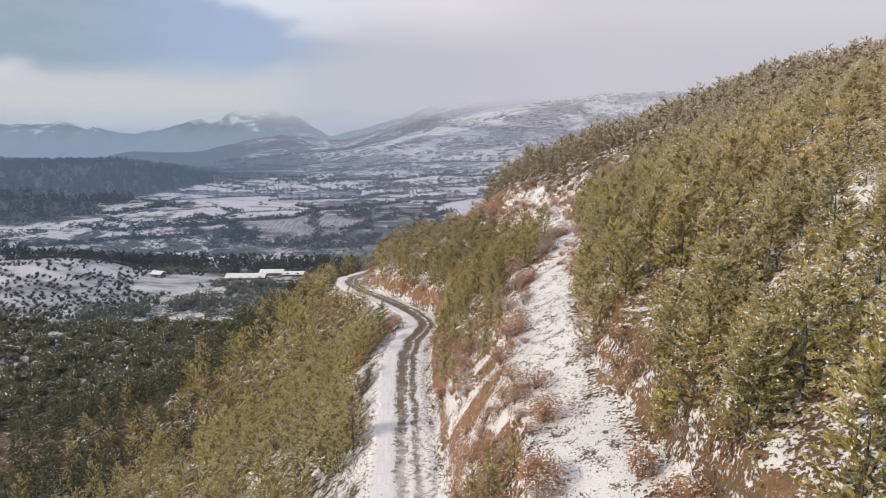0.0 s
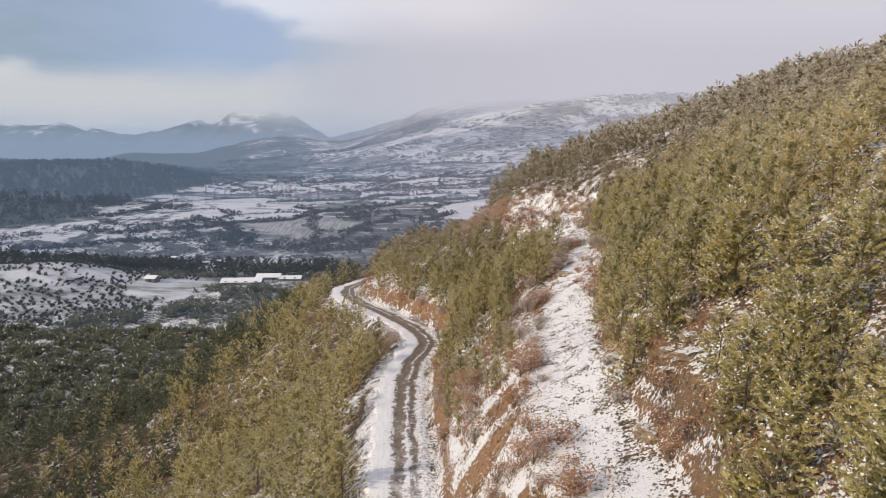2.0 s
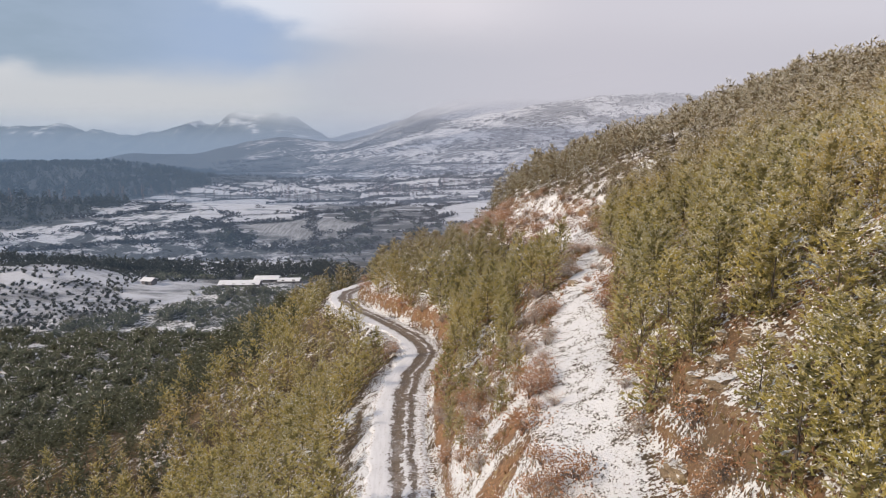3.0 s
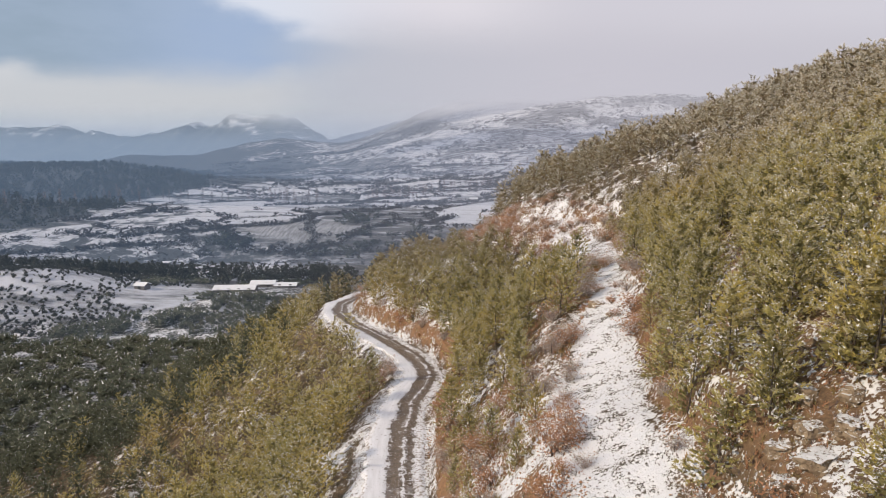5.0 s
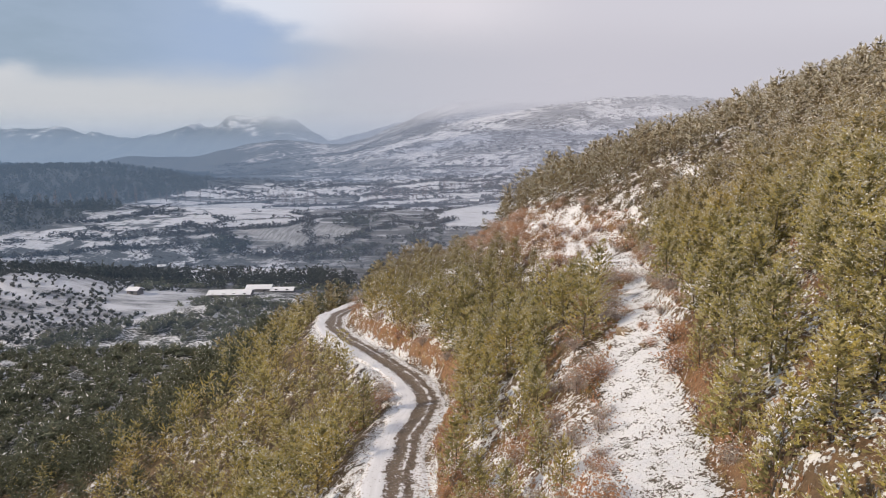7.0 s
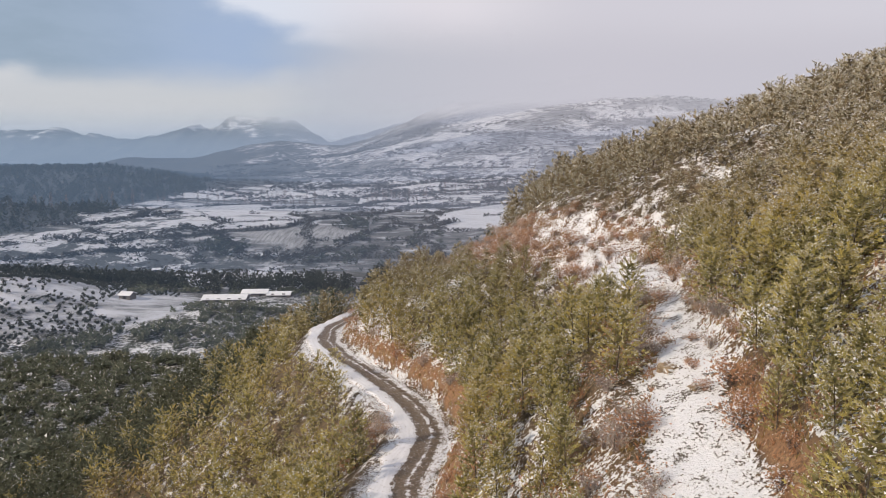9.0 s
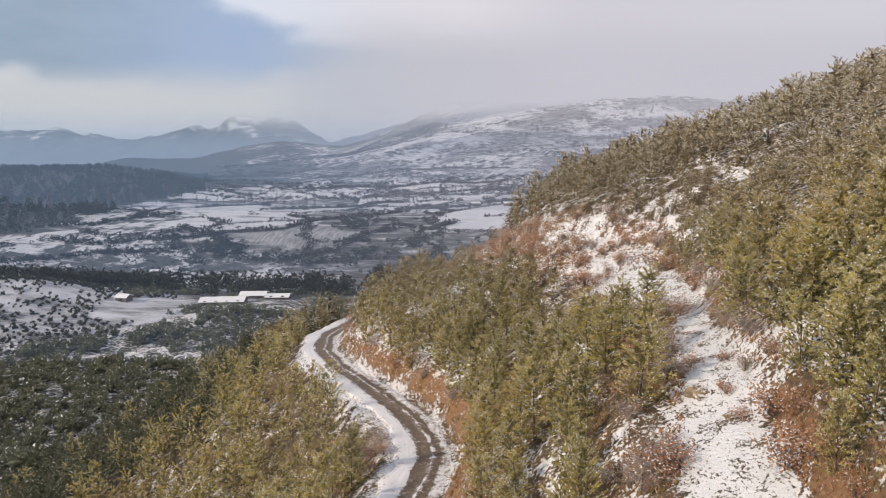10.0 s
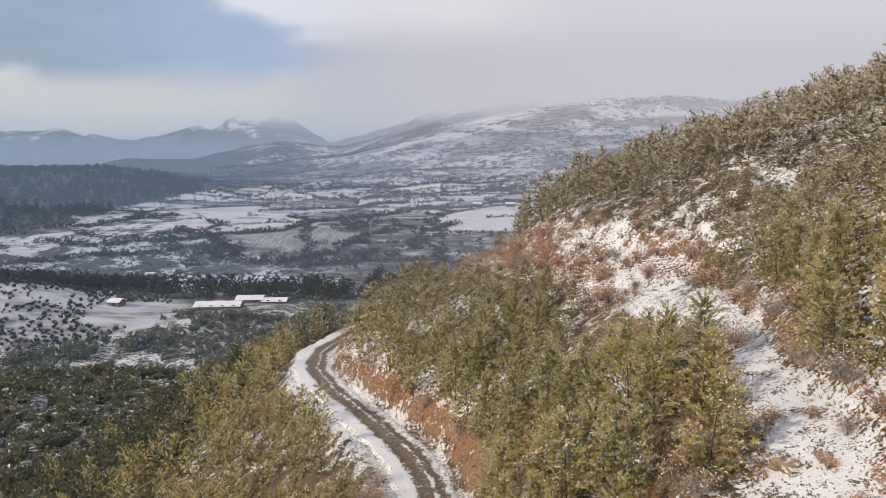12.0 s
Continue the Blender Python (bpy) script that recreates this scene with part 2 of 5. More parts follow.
    white = k.mix(k.step(mid, 0.3, 0.7), (0.74, 0.75, 0.79), (0.82, 0.82, 0.84))
    # bare specks there go dark grey, painting small shadows in the snow too
    soil = k.mix(k.math("MULTIPLY", k.math("MAXIMUM", zr, 0.0), 0.8), soil, k.mix(k.step(grit, 0.4, 0.6), (0.075, 0.070, 0.066), (0.21, 0.195, 0.18)))
    near = k.mix(snow, soil, white)
    # far fields: thin snow and grass dimmed for cloud shade, each field toned differently
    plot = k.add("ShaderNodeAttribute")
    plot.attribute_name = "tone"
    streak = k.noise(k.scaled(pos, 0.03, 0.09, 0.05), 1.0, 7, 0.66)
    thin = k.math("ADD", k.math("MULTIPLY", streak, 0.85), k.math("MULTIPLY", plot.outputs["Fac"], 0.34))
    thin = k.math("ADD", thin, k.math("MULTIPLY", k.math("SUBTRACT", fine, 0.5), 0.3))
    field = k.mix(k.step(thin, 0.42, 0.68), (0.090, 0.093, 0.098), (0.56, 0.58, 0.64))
    # scrub and woods too far off to tell apart
    speck = k.noise(k.scaled(pos, 0.060, 0.045, 0.12), 1.0, 8, 0.80)
    patch = k.noise(k.scaled(pos, 0.006, 0.006, 0.004), 1.0, 4, 0.55)
    wood = k.step(k.math("ADD", k.math("ADD", speck, k.math("MULTIPLY", k.math("SUBTRACT", patch, 0.5), 0.5)), k.math("MULTIPLY", k.math("SUBTRACT", woods, 0.5), 0.45)), 0.44, 0.52)
    field = k.mix(wood, field, k.mix(fine, (0.045, 0.052, 0.058), (0.095, 0.104, 0.115)))
    zone3 = k.add("ShaderNodeAttribute")
    zone3.attribute_name = "tilled"
    furrow = k.noise(k.scaled(pos, 0.5, 0.05, 0.1), 1.0, 5, 0.6)
    field = k.mix(zone3.outputs["Fac"], field, k.mix(k.step(furrow, 0.35, 0.65), (0.19, 0.195, 0.205), (0.37, 0.38, 0.41)))
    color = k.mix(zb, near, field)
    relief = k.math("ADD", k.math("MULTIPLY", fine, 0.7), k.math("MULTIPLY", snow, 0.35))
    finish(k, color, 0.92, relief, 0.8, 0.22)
    return m


def road_material():
    """Snow-covered dirt road: two ruts worn down to wet gravel."""
    m, k = material("snowy_dirt_road")
    pos = k.add("ShaderNodeNewGeometry").outputs["Position"]
    uv = k.add("ShaderNodeUVMap")
    u, v, _ = k.split(uv.outputs[0])
    wave = k.noise(k.scaled(uv.outputs[0], 0.3, 0.22, 0), 1.0, 4)
    fine = k.noise(pos, 4.0, 6, 0.66)
    long = k.noise(k.scaled(uv.outputs[0], 3.0, 0.35, 0), 1.0, 6, 0.6)
    shift = k.math("ADD", u, k.math("MULTIPLY", k.math("SUBTRACT", wave, 0.5), 1.1))
    jag = k.math("ADD", k.math("MULTIPLY", k.math("SUBTRACT", k.math("ADD", fine, k.math("MULTIPLY", k.math("SUBTRACT", k.noise(pos, 1.4, 5, 0.7), 0.5), 1.2)), 0.5), 0.9), k.math("MULTIPLY", k.math("SUBTRACT", long, 0.5), 0.7))
    one = k.math("ADD", k.math("ABSOLUTE", k.math("SUBTRACT", shift, -0.02)), k.math("MULTIPLY", jag, 1.5))
    two = k.math("ADD", k.math("ABSOLUTE", k.math("SUBTRACT", shift, 1.15)), k.math("MULTIPLY", jag, 1.7))
    # wear grows along the road, where it has been driven to bare earth
    wear = k.step(v, 40, 85, 0.02, 0.24)
    rut = k.math("MAXIMUM", k.step(one, k.math("ADD", 0.53, wear), k.math("ADD", 0.27, wear)), k.step(two, k.math("ADD", 0.32, wear), k.math("ADD", 0.10, wear)))
    rut = k.math("MULTIPLY", rut, k.step(k.math("ADD", v, k.math("MULTIPLY", k.math("SUBTRACT", k.noise(pos, 0.9, 5, 0.65), 0.5), 90.0)), 20, 66, 0.25, 1.0))
    mud = k.mix(k.step(fine, 0.3, 0.7), (0.085, 0.064, 0.047), (0.205, 0.155, 0.115))
    mud = k.mix(k.step(k.noise(pos, 7.0, 6, 0.7), 0.57, 0.66), mud, (0.60, 0.59, 0.60))
    snow = k.mix(k.step(long, 0.3, 0.7), (0.80, 0.80, 0.84), (0.70, 0.70, 0.73))
    speck = k.step(k.math("ADD", fine, k.math("ADD", k.step(u, 0.9, 1.9, 0.0, 0.11), k.step(u, -1.7, -2.4, 0.0, 0.12))), 0.60, 0.70)
    snow = k.mix(k.math("MULTIPLY", speck, 0.8), snow, (0.20, 0.15, 0.10))
    color = k.mix(rut, snow, mud)
    finish(k, color, k.mix(rut, (0.9, 0.9, 0.9), (0.6, 0.6, 0.6)), k.math("SUBTRACT", k.math("MULTIPLY", fine, 0.6), rut), 0.5, 0.08)
    return m


def foliage_material(name, dark, light, tip, translucent=0.25, frost=0.0, lean=0.0):
    """lean: how much the stand turns tawny up the slope, where it is drier and rimed."""
    m, k = material(name)
    geo = k.add("ShaderNodeNewGeometry")
    each = k.add("ShaderNodeObjectInfo").outputs["Random"]
    isle = geo.outputs["Random Per Island"]
    pos = geo.outputs["Position"]
    patch = k.noise(pos, 0.22, 3, 0.5)
    tree = k.noise(pos, 0.42, 2, 0.5)
    tuft = k.noise(pos, 1.7, 2, 0.5)
    color = k.mix(k.math("ADD", k.math("MULTIPLY", isle, 0.35), k.math("ADD", k.step(tree, 0.36, 0.64, 0.0, 0.3), k.step(tuft, 0.36, 0.64, 0.0, 0.35))), dark, light)
    color = k.mix(k.math("MULTIPLY", k.step(patch, 0.42, 0.68), 0.55), color, tip)
    color = k.mix(k.math("MULTIPLY", each, 0.25), color, tip)
    stand = k.math("ADD", k.noise(pos, 0.06, 3, 0.5), k.step(k.split(pos)[0], 8, 40, 0.0, lean))
    color = k.mix(k.math("MULTIPLY", k.step(stand, 0.52, 0.70), 0.40), color, k.mix(0.5, tip, k.mix(1.0, tip, (1.0, 0.70, 0.55), "MULTIPLY")))
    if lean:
        # needles turn darker and greyer up towards the ridge
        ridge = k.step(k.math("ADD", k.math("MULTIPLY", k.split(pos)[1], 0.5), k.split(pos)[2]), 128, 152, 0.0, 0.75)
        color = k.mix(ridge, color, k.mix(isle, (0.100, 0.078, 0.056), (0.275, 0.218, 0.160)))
    # rime on some of the tips
    high = k.step(k.split(pos)[2], 86, 112, 0.0, lean * 1.3)
    rime = k.math("MULTIPLY", k.step(k.math("ADD", high, k.math("ADD", k.math("MULTIPLY", k.math("FRACT", k.math("MULTIPLY", isle, 37.0)), 0.6), k.step(k.noise(pos, 2.1, 2, 0.5), 0.36, 0.62, 0.0, 0.4))), 1.0 - frost, 1.0 - frost * 0.6), 0.8)
    color = k.mix(rime, color, (0.62, 0.585, 0.49))
    shader = k.add("ShaderNodeBsdfPrincipled")
    k.plug(shader.inputs["Base Color"], color)
    k.plug(shader.inputs["Roughness"], 0.65)
    k.plug(shader.inputs["Specular IOR Level"], 0.3)
    leaf = k.add("ShaderNodeBsdfTranslucent")
    k.plug(leaf.inputs[0], color)
    both = k.add("ShaderNodeMixShader")
    k.plug(both.inputs[0], translucent)
    k.plug(both.inputs[1], shader.outputs[0])
    k.plug(both.inputs[2], leaf.outputs[0])
    k.plug(k.add("ShaderNodeOutputMaterial").inputs[0], both.outputs[0])
    return m


def plain_material(name, a, b, scale, roughness=0.85, strength=0.3):
    m, k = material(name)
    pos = k.add("ShaderNodeNewGeometry").outputs["Position"]
    n = k.noise(pos, scale, 6, 0.6)
    n2 = k.noise(pos, scale * 6, 4, 0.6)
    color = k.mix(k.step(k.math("ADD", k.math("MULTIPLY", n, 0.65), k.math("MULTIPLY", n2, 0.35)), 0.3, 0.7), a, b)
    finish(k, color, roughness, n2, strength, 0.04)
    return m


M_GROUND = ground_material()
M_ROAD = road_material()
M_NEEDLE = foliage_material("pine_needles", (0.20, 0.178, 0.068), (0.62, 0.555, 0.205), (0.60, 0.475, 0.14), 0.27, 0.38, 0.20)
# inner needles: darker copies that put the shade inside crowns into the colour
M_INNER_SHADE = foliage_material("shaded_inner_needles", (0.092, 0.088, 0.040), (0.27, 0.25, 0.11), (0.30, 0.245, 0.095), 0.24, 0.0, 0.12)
M_INNER_SHADE_DARK = foliage_material("shaded_inner_dark_needles", (0.035, 0.046, 0.033), (0.09, 0.105, 0.068), (0.10, 0.10, 0.06), 0.2)
# the same pines with cloud shade put into the needle colour
M_CLOUD_SHADED = foliage_material("cloud_shaded_needles", (0.055, 0.070, 0.050), (0.17, 0.188, 0.125), (0.185, 0.178, 0.11), 0.25, 0.05)
M_HILL = foliage_material("hill_conifers", (0.028, 0.038, 0.032), (0.065, 0.078, 0.062), (0.07, 0.072, 0.056), 0.1)
M_RED = foliage_material("dry_oak_leaves", (0.27, 0.145, 0.085), (0.55, 0.34, 0.21), (0.48, 0.25, 0.135), 0.3, 0.12)
M_GRASS = foliage_material("tawny_grass", (0.16, 0.12, 0.05), (0.42, 0.32, 0.16), (0.36, 0.25, 0.10), 0.3, 0.12)
M_TWIG = foliage_material("bare_twigs", (0.09, 0.07, 0.06), (0.22, 0.17, 0.15), (0.2, 0.14, 0.12), 0.05)
M_FROSTED = foliage_material("frosted_twigs", (0.20, 0.16, 0.15), (0.42, 0.36, 0.34), (0.36, 0.28, 0.25), 0.05, 0.45)
M_SNOW = plain_material("snow_clump", (0.76, 0.77, 0.80), (0.84, 0.84, 0.86), 3.0, 0.9)
M_BARK = plain_material("pine_bark", (0.05, 0.042, 0.035), (0.13, 0.105, 0.085), 9.0)


def rock_material():
    m, k = material("snowy_rock")
    geo = k.add("ShaderNodeNewGeometry")
    pos = geo.outputs["Position"]
    up = k.split(geo.outputs["Normal"])[2]
    n, f = k.noise(pos, 2.5, 6, 0.6), k.noise(pos, 11.0, 5, 0.65)
    stone = k.mix(k.step(n, 0.3, 0.7), (0.17, 0.125, 0.085), (0.38, 0.30, 0.21))
    stone = k.mix(k.step(f, 0.55, 0.7), stone, (0.10, 0.08, 0.06))
    lie = k.step(k.math("ADD", up, k.math("ADD", k.math("MULTIPLY", k.math("SUBTRACT", n, 0.5), 1.2), k.math("MULTIPLY", k.math("SUBTRACT", f, 0.5), 1.4))), 0.78, 0.94)
    finish(k, k.mix(lie, stone, (0.78, 0.78, 0.80)), 0.9, k.math("ADD", f, lie), 0.7, 0.08)
    return m


M_ROCK = rock_material()
M_WALL = plain_material("grey_shed_wall", (0.10, 0.095, 0.10), (0.17, 0.155, 0.15), 1.2)
M_ROOF = plain_material("snowy_roof", (0.62, 0.64, 0.68), (0.74, 0.75, 0.78), 0.6)


# ---- building helpers ----


def mesh_from(name, verts, faces, mats, index=None, smooth_faces=False, normals=None):
    """A mesh from arrays of places and of triangles or quads. normals: one for each place, for crowns shaded as a whole."""
    verts, faces = np.asarray(verts, np.float32), np.asarray(faces, np.int32)
    me = bpy.data.meshes.new(name)
    n, per = faces.shape
    me.vertices.add(len(verts))
    me.vertices.foreach_set("co", verts.ravel())
    me.loops.add(n * per)
    me.loops.foreach_set("vertex_index", faces.ravel())
    me.polygons.add(n)
    me.polygons.foreach_set("loop_start", np.arange(n, dtype=np.int32) * per)
    me.polygons.foreach_set("loop_total", np.full(n, per, np.int32))
    for m in mats:
        me.materials.append(m)
    if index is not None:
        me.polygons.foreach_set("material_index", np.asarray(index, np.int32))
    me.polygons.foreach_set("use_smooth", np.full(n, smooth_faces))
    me.update(calc_edges=True)
    if normals is not None:
        rounded = me.attributes.new("custom_normal", "FLOAT_VECTOR", "POINT")
        rounded.data.foreach_set("vector", np.asarray(normals, np.float32).ravel())
    return me


def part(name, data, parent, label=""):
    """One mesh object under a thing or a part. data: a mesh, or a bmesh with its material."""
    if isinstance(data, tuple):
        bm, mat = data
        me = bpy.data.meshes.new(name)
        bm.to_mesh(me)
        bm.free()
        me.materials.append(mat)
        data = me
    ob = new(name, data)
    ob.parent = parent
    return tagged(ob, label)


def flat(a):
    return np.asarray(a).reshape(-1)


# ---- the fields of the valley floor ----


def fields(x, y):
    """For places in the valley: about how far they are from the next field edge, a number for the field and one for the edge."""
    wx = (x + 22 * rough(x, y, 130, 101)) / 88
    wy = (y - 0.12 * x + 18 * rough(x, y, 110, 102)) / 62
    ci, cj = np.floor(wx), np.floor(wy)
    best, second = np.full(x.shape, 9.0), np.full(x.shape, 9.0)
    one, two = np.zeros(x.shape), np.zeros(x.shape)
    for di in (-1, 0, 1):
        for dj in (-1, 0, 1):
            i, j = ci + di, cj + dj
            h = np.abs(np.sin(i * 12.9898 + j * 78.233) * 43758.5453) % 1
            g = np.abs(np.sin(i * 39.3468 + j * 11.135) * 24634.6345) % 1
            d = np.hypot(wx - i - 0.15 - 0.7 * h, (wy - j - 0.15 - 0.7 * g) * 0.85)
            nearer = d < best
            second = np.where(nearer, best, np.minimum(second, d))
            two = np.where(nearer, one, np.where(d == second, h, two))
            one = np.where(nearer, h, one)
            best = np.where(nearer, d, best)
    return (second - best) * 36, one, (one + two) * 7.31 % 1


# ---- the ground, one sheet out to the horizon ----


def spread(fine_from, fine_to, step, low, high, grow, most, until):
    """Grid lines: evenly fine in the middle, then growing, but no wider than most as far out as until."""
    mid = np.arange(fine_from, fine_to + 1e-6, step)
    sides = []
    for start, way, end in ((fine_from, -1, -low), (fine_to, 1, high)):
        row, s, v = [], step, start
        while v * way < end:
            s = s * grow if s * grow < most or v * way > until else most
            v += s * way
            row.append(v)
        sides.append(row)
    return np.array(sides[0][::-1] + mid.tolist() + sides[1])


GX = spread(-28, 40, 0.8, -3200, 3000, 1.05, 7.0, 400)
GY = spread(16, 146, 0.8, -250, 4600, 1.024, 7.0, 800)
X, Y = np.meshgrid(GX, GY)
Z = ground_z(X, Y)
nx, ny = len(GX), len(GY)
ids = np.arange(nx * ny).reshape(ny, nx)
quads = np.stack([ids[:-1, :-1], ids[:-1, 1:], ids[1:, 1:], ids[1:, :-1]], -1).reshape(-1, 4)
ground_mesh = mesh_from("ground", np.stack([X, Y, Z], -1).reshape(-1, 3), quads, [M_GROUND], smooth_faces=True)
off = X - curve(Y, STRIP) + 0.9 * rough(X, Y, 4, 21) + 0.7 * rough(X, Y, 1.7, 22)
on_strip = smooth(-0.5, 0.5, off - curve(Y, CLEAR_L)) * smooth(0.5, -0.5, off - curve(Y, CLEAR_R)) * smooth(106, 101, Y)
verge = smooth(3.5, 2.4, np.abs(road_u(X, Y) + 0.2 + 0.6 * rough(X, Y, 3, 23) + 0.5 * rough(X, Y, 1.4, 24))) * smooth(160, 140, Y)
spur = smooth(6.5, 3.5, np.abs(X - curve(Y, STRIP))) * smooth(97, 103, Y) * smooth(146, 138, Y)
redzone = np.maximum(spur, smooth(1.5, 4.0, curve(Y, STRIP) - 3 - X + 3) * smooth(2.5, 3.5, road_u(X, Y)) * smooth(75, 55, Y))
redzone = np.maximum(redzone, smooth(-0.3, 0.3, X - curve(Y, STRIP) - curve(Y, CLEAR_R)) * 1.0 * smooth(1.5, 0.9, X - curve(Y, STRIP) - curve(Y, CLEAR_R)) * smooth(100, 80, Y))
redzone = np.maximum(redzone, 0.9 * smooth(2.4, 3.0, road_u(X, Y)) * smooth(7.5, 5.0, road_u(X, Y)))
distant = smooth(290, 340, Y)
knob = np.exp(-((X + 190) / 62) ** 2 - ((Y - 300) / 55) ** 2) + 1.1 * np.exp(-((X + 127) / 17) ** 2 - ((Y - 293) / 21) ** 2)
terrace = X - curve(Y, STRIP) - curve(Y, CLEAR_R)
redzone = np.maximum(redzone, 0.6 * smooth(1.5, 3.0, terrace) * smooth(24, 15, terrace) * smooth(80, 60, Y))
redzone = redzone * smooth(165, 148, Y)
between = smooth(3.2, 4.2, road_u(X, Y)) * smooth(0.6, -0.4, off - curve(Y, CLEAR_L)) * smooth(62, 48, Y)
outcrop = np.exp(-((X - 12.3) / 2.2) ** 2 - ((Y - 37.5) / 4.5) ** 2)
scree = 0.3 * outcrop - 0.18 * smooth(0.8, 1.8, terrace) * smooth(16, 11, terrace) * smooth(58, 46, Y)
drifts = scree + 0.95 * between * smooth(-0.55, 0.10, rough(X, Y, 3.6, 25) + 0.5 * rough(X, Y, 1.5, 26))
below = smooth(-3.6, -5.0, road_u(X, Y)) * smooth(75, 90, Y) * smooth(165, 150, Y)
# the knoll takes the dimmed field snow, in place of cloud shade
cover = np.stack([np.maximum(drifts - 0.22 * below, np.maximum(on_strip, verge * np.where(road_u(X, Y) > 0, 0.35, 0.62))) - 0.05 * spur * (1 - on_strip) - 0.22 * below - 0.45 * smooth(-0.2, 0.3, terrace) * smooth(1.5, 0.9, terrace) * smooth(-0.5, 0.2, rough(X, Y, 6, 28) + 0.3) * smooth(100, 80, Y), np.clip(redzone, 0, 1),
                  np.maximum(distant, smooth(0.26, 0.48, knob + 0.08 * rough(X, Y, 9, 27)) * (Y > 200)), np.ones_like(X)], -1)
attr = ground_mesh.attributes.new("cover", "FLOAT_COLOR", "POINT")
attr.data.foreach_set("color", cover.astype(np.float32).ravel())
a = X / np.maximum(Y, 50)
woods = 0.32 + 0.5 * smooth(-285, -320, X) * smooth(455, 490, Y) * smooth(-0.30, -0.36, a) + 0.16 * smooth(1000, 1500, Y) * smooth(0.0, -0.2, a)
woods = woods - 0.17 * smooth(450, 480, Y) * smooth(900, 700, Y) * smooth(-0.45, -0.3, a)
woods = woods - 0.18 * smooth(0.26, 0.48, knob) * (Y < 345)
woods = np.clip(woods + 0.10 * smooth(330, 350, Y) * smooth(455, 425, Y) + 0.04 * smooth(900, 1300, Y) + 0.30 * smooth(850, 1000, Y) * smooth(1900, 1500, Y) * smooth(-0.17, -0.26, a), 0, 1)
attr = ground_mesh.attributes.new("woods", "FLOAT", "POINT")
attr.data.foreach_set("value", woods.astype(np.float32).ravel())
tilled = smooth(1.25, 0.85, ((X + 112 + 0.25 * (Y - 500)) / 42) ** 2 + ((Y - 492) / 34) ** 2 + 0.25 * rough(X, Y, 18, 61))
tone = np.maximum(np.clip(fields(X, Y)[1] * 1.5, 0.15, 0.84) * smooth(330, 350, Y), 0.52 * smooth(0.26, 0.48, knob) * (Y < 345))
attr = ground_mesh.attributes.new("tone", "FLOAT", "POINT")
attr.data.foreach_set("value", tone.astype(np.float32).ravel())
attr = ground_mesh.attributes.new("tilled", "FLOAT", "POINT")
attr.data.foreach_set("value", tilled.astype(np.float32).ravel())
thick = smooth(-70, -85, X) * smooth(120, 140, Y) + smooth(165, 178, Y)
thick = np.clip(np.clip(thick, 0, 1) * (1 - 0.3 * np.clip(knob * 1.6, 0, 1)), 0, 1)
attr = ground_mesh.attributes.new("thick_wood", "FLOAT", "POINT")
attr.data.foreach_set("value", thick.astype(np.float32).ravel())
ground = tagged(new("ground", ground_mesh), "snow-patched mountain hillside falling to a valley of fields", "ground", kind="structure")

# ---- the road, a little proud of its bench, with ruts and a snow berm ----
vy = np.arange(-40, 164, 0.45)
vu = np.array([-2.45, -2.25, -2.0, -1.6, -1.1, -0.65, -0.35, 0.0, 0.35, 0.65, 0.95, 1.2, 1.5, 1.8, 2.1, 2.45])
depth = np.array([-0.10, 0.10, 0.13, 0.10, 0.09, 0.07, 0.02, 0.0, 0.02, 0.08, 0.07, 0.02, 0.0, 0.04, 0.07, -0.08])
cx = road_x(vy)
tx = (road_x(vy + 1.0) - road_x(vy - 1.0)) / 2
norm = np.stack([1 / np.sqrt(1 + tx * tx), -tx / np.sqrt(1 + tx * tx)], -1)
ragged = smooth(1.5, 2.4, np.abs(vu))[None] * (0.35 * rough(vy, 0 * vy, 2.3, 32) + 0.28 * rough(vy, 0 * vy, 0.9, 33))[:, None]
VU = vu[None] + np.where(vu[None] < 0, ragged, -0.7 * ragged)
RX = cx[:, None] + VU * norm[:, :1]
RY = vy[:, None] + VU * norm[:, 1:]
RZ = curve(RY, ROAD_Z) + 0.16 + depth[None] + 0.035 * rough(RX, RY, 1.1, 31)
n, w = RX.shape
ids = np.arange(n * w).reshape(n, w)
rq = np.stack([ids[:-1, :-1], ids[:-1, 1:], ids[1:, 1:], ids[1:, :-1]], -1).reshape(-1, 4)
road_mesh = mesh_from("road", np.stack([RX, RY, RZ], -1).reshape(-1, 3), rq, [M_ROAD], smooth_faces=True)
uvs = np.stack([np.broadcast_to(vu[None], RX.shape), np.broadcast_to(vy[:, None], RX.shape)], -1).reshape(-1, 2)
road_mesh.uv_layers.new(name="UVMap").data.foreach_set("uv", uvs[rq.ravel()].astype(np.float32).ravel())
tagged(new("road", road_mesh), "dirt mountain road under trodden snow with muddy ruts", "road", kind="structure")

# ---- pines ----


def blades(rng, at, out, count, length, width, spread_by):
    """A tuft of thin needle blades: arrays of 3 * count places."""
    n = len(at)
    way = out[:, None] + rng.normal(0, spread_by, (n, count, 3))
    way /= np.linalg.norm(way, axis=-1, keepdims=True)
    size = length * rng.uniform(0.7, 1.25, (n, count, 1))
    side = np.cross(way, rng.normal(0, 1, (n, count, 3)))
    side *= width * 0.5 / np.linalg.norm(side, axis=-1, keepdims=True)
    base = at[:, None] - way * size * 0.25
    return np.stack([base - side, base + side, base + way * size], 2).reshape(-1, 3)


